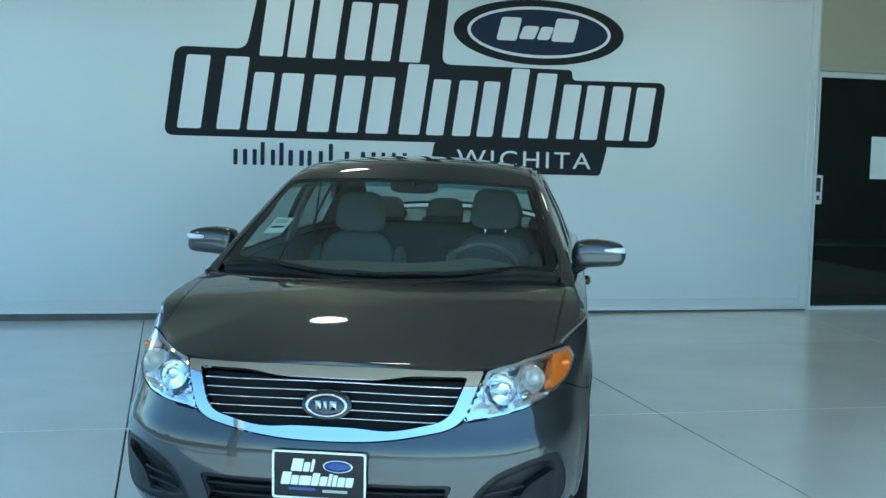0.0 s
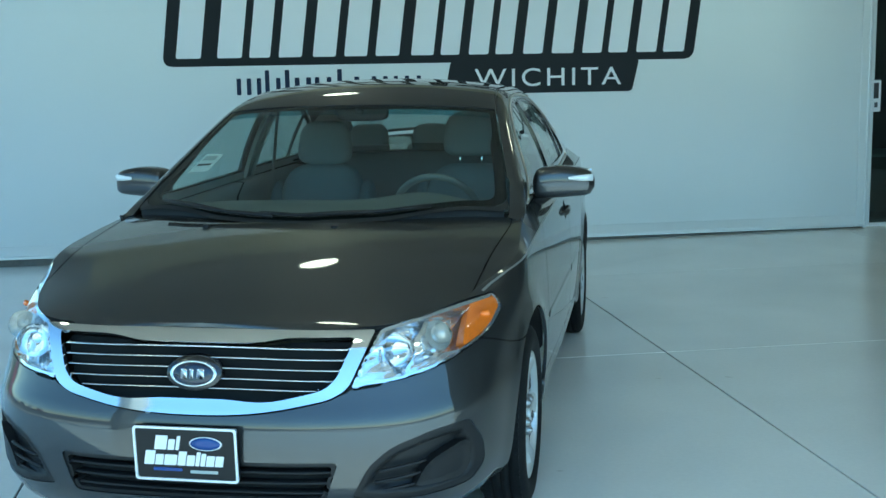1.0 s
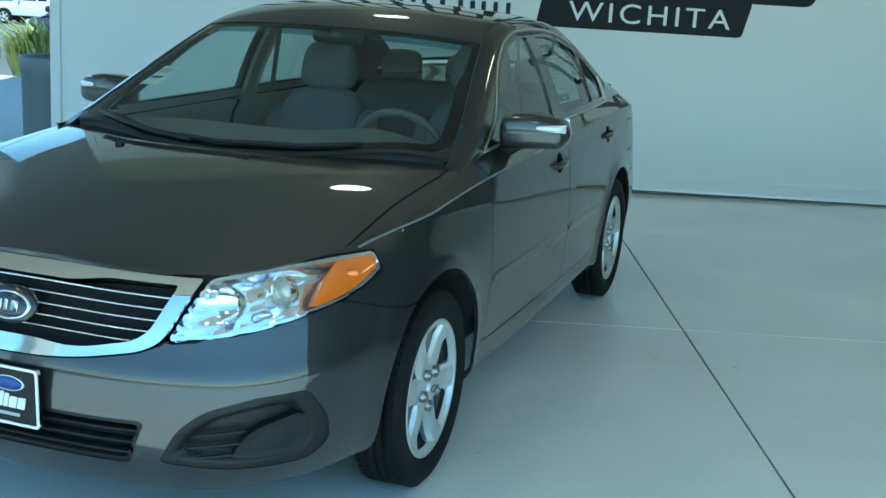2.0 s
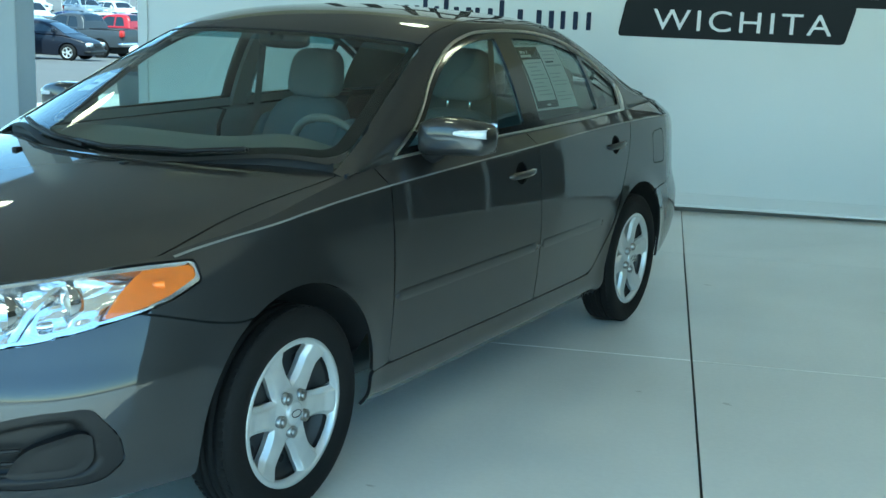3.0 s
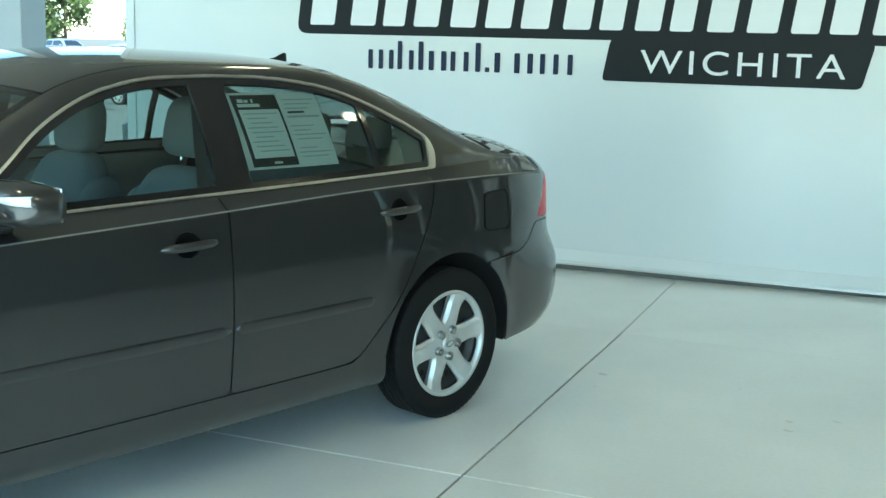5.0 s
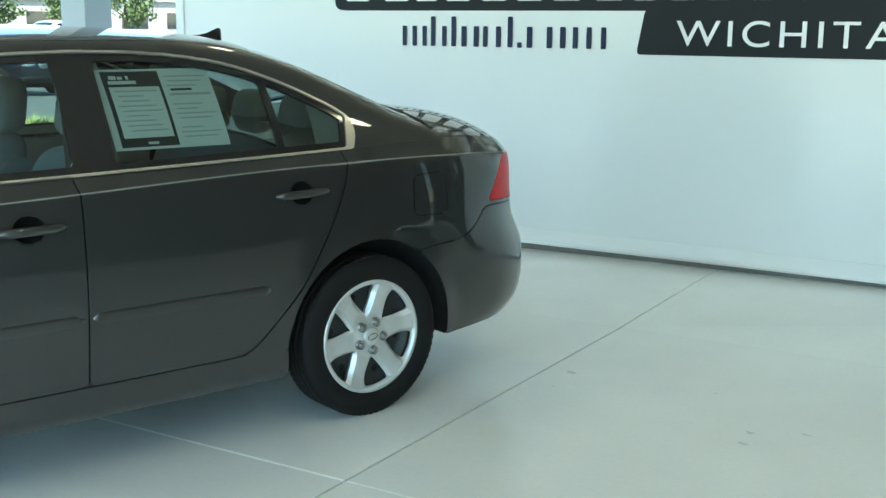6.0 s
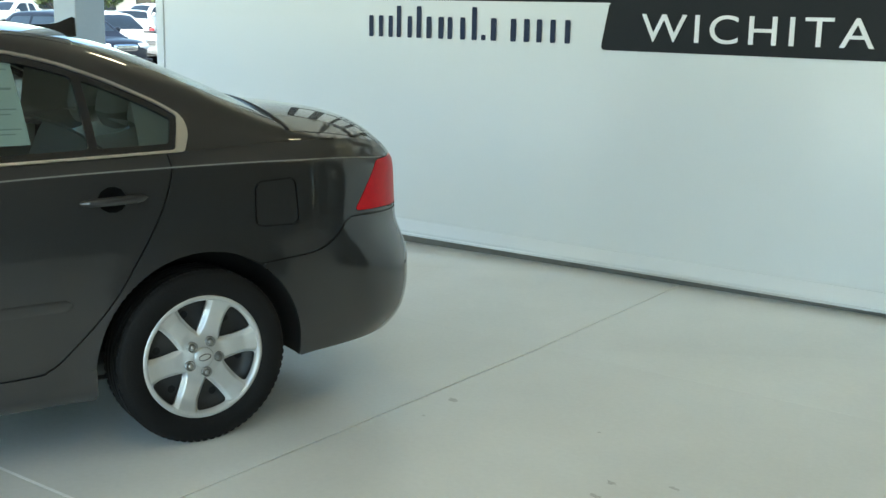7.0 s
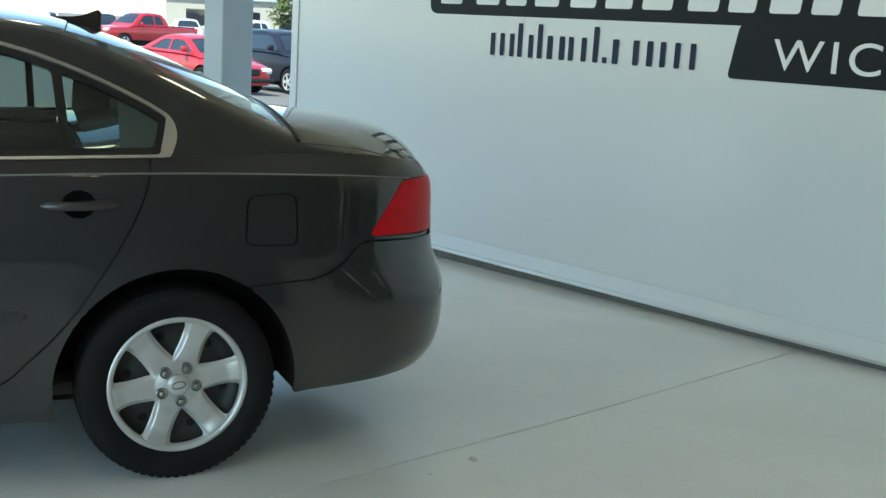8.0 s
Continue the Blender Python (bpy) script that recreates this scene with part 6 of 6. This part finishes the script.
    part("chassis", boxes((-W * 0.72, W * 0.72, 0.5, L - 0.5, 0.22, low_ + 0.12)), DARK, car_)
    if kind == "pickup_truck":
        part("bed_opening", boxes((-W * 0.80, W * 0.80, 3.98, L - 0.12, 1.2, 1.268)), BLACK, car_)
    return car_


RED, BLUEBLACK, PEARL, GREY, SILVERY = (0.34, 0.012, 0.018), (0.012, 0.014, 0.022), (0.58, 0.58, 0.57), (0.045, 0.052, 0.06), (0.30, 0.31, 0.32)
kinds = [("sedan_car", RED, "bright red sedan parked on the asphalt"), ("sport_utility", BLUEBLACK, "black sport utility vehicle parked on the asphalt"),
         ("pickup_truck", PEARL, "white pickup truck parked on the asphalt"), ("pickup_truck", RED, "red pickup truck parked on the asphalt"),
         ("hatchback_car", BLUEBLACK, "black hatchback car parked on the asphalt"), ("pickup_truck", GREY, "dark grey pickup truck parked on the asphalt"),
         ("sport_utility", PEARL, "white sport utility vehicle parked on the asphalt"), ("sedan_car", SILVERY, "silver car parked on the asphalt"), ("sedan_car", (0.010, 0.022, 0.085), "deep blue sedan parked on the asphalt"),
         ("sport_utility", (0.20, 0.24, 0.30), "pale blue-grey sport utility vehicle parked on the asphalt")]
places = [  # kind, x, y, turn: 90 faces +x, 270 faces -x
    (0, -25.0, 10.15, 111), (1, -26.7, 13.0, 108), (2, -32.6, 16.0, 105), (4, -31.1, 30.6, 113), (8, -31.0, 26.6, 113), (5, -40.1, 34.8, 281), (3, -43.6, 41.0, 281), (2, -43.0, 49.7, 281),
    (7, -21.5, 1.8, 110), (1, -21.6, -1.6, 110), (6, -21.2, -5.0, 110), (3, -21.4, -8.6, 110),
    (6, -42.0, 5.5, 80), (0, -41.0, 18.5, 85), (2, -28.6, 19.9, 90), (2, -28.8, 17.0, 90), (1, -18.2, 23.2, 246), (6, -42.0, 1.0, 85), (2, -46.0, 20.0, 250),
    (3, -56.1, 9.9, 29), (2, -62.0, 17.0, 29), (2, -60.0, 24.0, 29), (6, -58.0, 13.0, 85), (7, -59.0, 21.0, 85), (0, -58.0, 6.0, 85), (6, -58.0, 2.5, 85), (6, -74.0, 18.0, 85), (2, -74.0, 23.0, 85), (0, -74.0, 28.0, 85), (1, -74.0, 12.5, 85), (9, -74.0, 8.0, 85), (6, -88.0, 10.0, 85), (5, -88.0, 17.0, 85), (2, -88.0, 24.0, 85), (7, -88.0, 31.0, 85)]
# rows of cars farther out on the yard
row_kinds = (2, 9, 0, 1, 7, 6, 3, 5, 9, 8, 6, 0, 7)
for row, (away, first_, last_, step) in enumerate(((63, 135.5, 151, 2.9), (77, 134.0, 151, 2.5), (95, 134.5, 151, 2.15))):
    for k in range(int((last_ - first_) / step)):
        q = math.radians(first_ + step * k + 0.25 * ((k * 7 + row) % 3))
        reach = away + 0.8 * ((k * 5 + row * 2) % 3)
        places.append((row_kinds[(k * 4 + row * 5) % 13], 3.0 + reach * math.cos(q), -1.3 + reach * math.sin(q), first_ + step * k - 90 + 24 + 4 * ((k + row) % 3)))
protos = {}
for k, x, y, turn in places:
    m = Matrix.Translation((x, y, yard_at(x, y))) @ pose(0, 0, 0, 0, 0, turn)
    if k not in protos:
        protos[k] = make_vehicle(*kinds[k])
        protos[k].matrix_world = m
    else:
        copy_thing(protos[k], m)

# utility cart
cart = thing("utility_cart", "small white utility cart on the asphalt", "cart", at=(-16.8, 18.7, yard_at(-16.8, 18.7)), turn=45)
part("cowl", pad(0, 0.45, 0.68, 0.55, 0.48, 0.20, 0.6), material("cart_white", (0.72, 0.72, 0.70), 0.35, patch=0.06), cart)
part("chassis", boxes((-0.5, 0.5, 0.1, 2.2, 0.24, 0.52), bevel=0.06), BLACK, cart)
part("seat", boxes((-0.5, 0.5, 1.3, 1.8, 0.52, 0.80), bevel=0.06), BLACK, cart)
for x in (-0.48, 0.48):
    for y in (0.35, 1.9):
        w = part("wheel", lathe([(0.001, 0.07), (0.10, 0.07), (0.12, 0.09), (0.22, 0.09), (0.245, 0.06), (0.245, -0.08), (0.1, -0.09)], 24), RUBBER, cart)
        w.matrix_local = pose(x, y, 0.245, 0, 0, 0 if x > 0 else 180)

# lamp post on its concrete base
post = thing("lamp_post", "grey steel lamp post on a round concrete base", "lamp post", at=(-29.4, 25.3, yard_at(-29.4, 25.3)))
part("base", lathe([(0.001, -0.1), (0.31, -0.1), (0.31, 0.98), (0.295, 1.0), (0.001, 1.0)], 24, "z"), SIDEWALK, post)
part("pole", lathe([(0.11, 1.0), (0.095, 4.0), (0.06, 8.0), (0.001, 8.0)], 16, "z"), STEEL, post)
part("lamp_head", boxes((-0.25, 0.25, -0.6, 0.6, 7.9, 8.1), bevel=0.04), STEEL, post)

# balloons over the parked cars
for k, (away, q, up, colour) in enumerate(((61, 136.2, 3.1, (0.55, 0.02, 0.02)), (62, 138.4, 3.0, (0.55, 0.02, 0.02)), (75, 139.6, 3.4, (0.05, 0.25, 0.5)), (61, 140.7, 2.9, (0.55, 0.02, 0.02)), (76, 135.3, 3.3, (0.75, 0.75, 0.72)), (75, 137.3, 3.5, (0.55, 0.02, 0.02)), (62, 142.6, 3.0, (0.05, 0.25, 0.5)))):
    x, y = 3.0 + away * math.cos(math.radians(q)), -1.3 + away * math.sin(math.radians(q))
    tone = "red" if colour[0] > 2 * colour[2] else "white" if colour[0] > 0.5 else "blue"
    balloon = thing("balloon", tone + " balloon on a string over the parked cars", "balloon", "balloons over the yard", at=(x, y, yard_at(x, y)))
    part("bulb", lathe([(0.001, up - 0.30), (0.03, up - 0.28), (0.16, up - 0.12), (0.22, up + 0.05), (0.20, up + 0.18), (0.11, up + 0.27), (0.001, up + 0.30)], 16, "z"), material(tone + "_balloon_rubber", colour, 0.3, patch=0.05), balloon)
    part("string", tube([(0, 0, 0), (0.03, 0.02, up * 0.5), (0, 0, up - 0.28)], 0.006, 5), WHITE, balloon)

# far low building and trees
hall = thing("low_building", "long pale low commercial building beyond the yard", "building", at=(-175, 66, yard_at(-175, 66)), turn=80)
part("wall", boxes((-32, 32, -7, 7, 0, 5.0)), material("pale_stucco", (0.36, 0.34, 0.29), 0.8, grain=0.05, scale=4, patch=0.1, patch_scale=0.3), hall, smooth=False)
part("roof", boxes((-32.5, 32.5, -7.5, 7.5, 5.001, 5.5), bevel=0.1), ALU, hall, smooth=False)
for k in range(9):
    part("window", boxes((-29 + 7 * k, -25 + 7 * k, -7.08, -6.9, 1.0, 3.4)), YARDGLASS, hall, smooth=False)


def make_tree(seed, height):
    rng = random.Random(seed)
    tree = thing("tree", "broad leafy green tree beyond the yard", "tree", "trees beyond the yard")
    bm = tube([(0, 0, -0.2), (0.05, 0.02, height * 0.2), (-0.05, 0.05, height * 0.45), (0.05, 0, height * 0.75)], lambda t: 0.22 * (1 - 0.8 * t) + 0.03, 8)
    part("trunk", bm, BARK, tree)
    tips = []
    for k in range(9):
        a = k * 2.4 + rng.random()
        h = height * (0.10 + 0.075 * k)
        reach = height * (0.30 - 0.015 * k) * rng.uniform(0.8, 1.1)
        tip = Vector((reach * math.cos(a), reach * math.sin(a), h + reach * 0.7))
        part("limb", tube([(0, 0, h), tip * 0.5 + Vector((0, 0, h * 0.5)), tip], lambda t: 0.08 * (1 - 0.8 * t) + 0.012, 5), BARK, tree)
        tips += [tip, tip * 0.65 + Vector((0, 0, h * 0.4))]
    bm = bmesh.new()
    for tip in tips + [Vector((0, 0, height * 0.9)), Vector((0, 0, height * 0.72))]:
        size = height * rng.uniform(0.10, 0.17)
        for _ in range(120):
            d = Vector((rng.gauss(0, 1), rng.gauss(0, 1), rng.gauss(0, 0.8))) * size * 0.55
            c = tip + d
            u = Vector((rng.gauss(0, 1), rng.gauss(0, 1), rng.gauss(0, 1))).normalized()
            w = u.cross(Vector((rng.gauss(0, 1), rng.gauss(0, 1), rng.gauss(0, 1)))).normalized()
            s_ = height * rng.uniform(0.018, 0.034)
            bm.faces.new([bm.verts.new(c + p) for p in (u * s_, w * s_ * 0.6, -u * s_, -w * s_ * 0.6)])
    tagged(part("crown", bm, FOLIAGE, tree, smooth=False), kind="stuff")
    return tree


rng = random.Random(11)
trees = [make_tree(k, h) for k, h in ((1, 8.0), (2, 9.5), (3, 7.0))]
spots = []
for k in range(34):
    ang = math.radians(96 + 2.1 * k + rng.uniform(-0.7, 0.7))
    d = rng.uniform(95, 125) if k % 3 else rng.uniform(150, 190)
    d *= 2.3 if 9 <= k <= 19 else 1.2
    spots.append((d * math.cos(ang), d * math.sin(ang), rng.random() * 360, 1.0))
for k in range(12):  # lower trees along the far edge
    ang, d = math.radians(123.2 + 0.75 * k), rng.uniform(172, 190)
    spots.append((d * math.cos(ang), d * math.sin(ang), rng.random() * 360, rng.uniform(0.50, 0.66)))
for k, (x, y, a, size) in enumerate(spots):
    m = Matrix.Translation((x, y, yard_at(x, y))) @ pose(0, 0, 0, 0, 0, a) @ Matrix.Scale(size, 4)
    if k < 3:
        trees[k].matrix_world = m
    else:
        copy_thing(trees[k % 3], m)
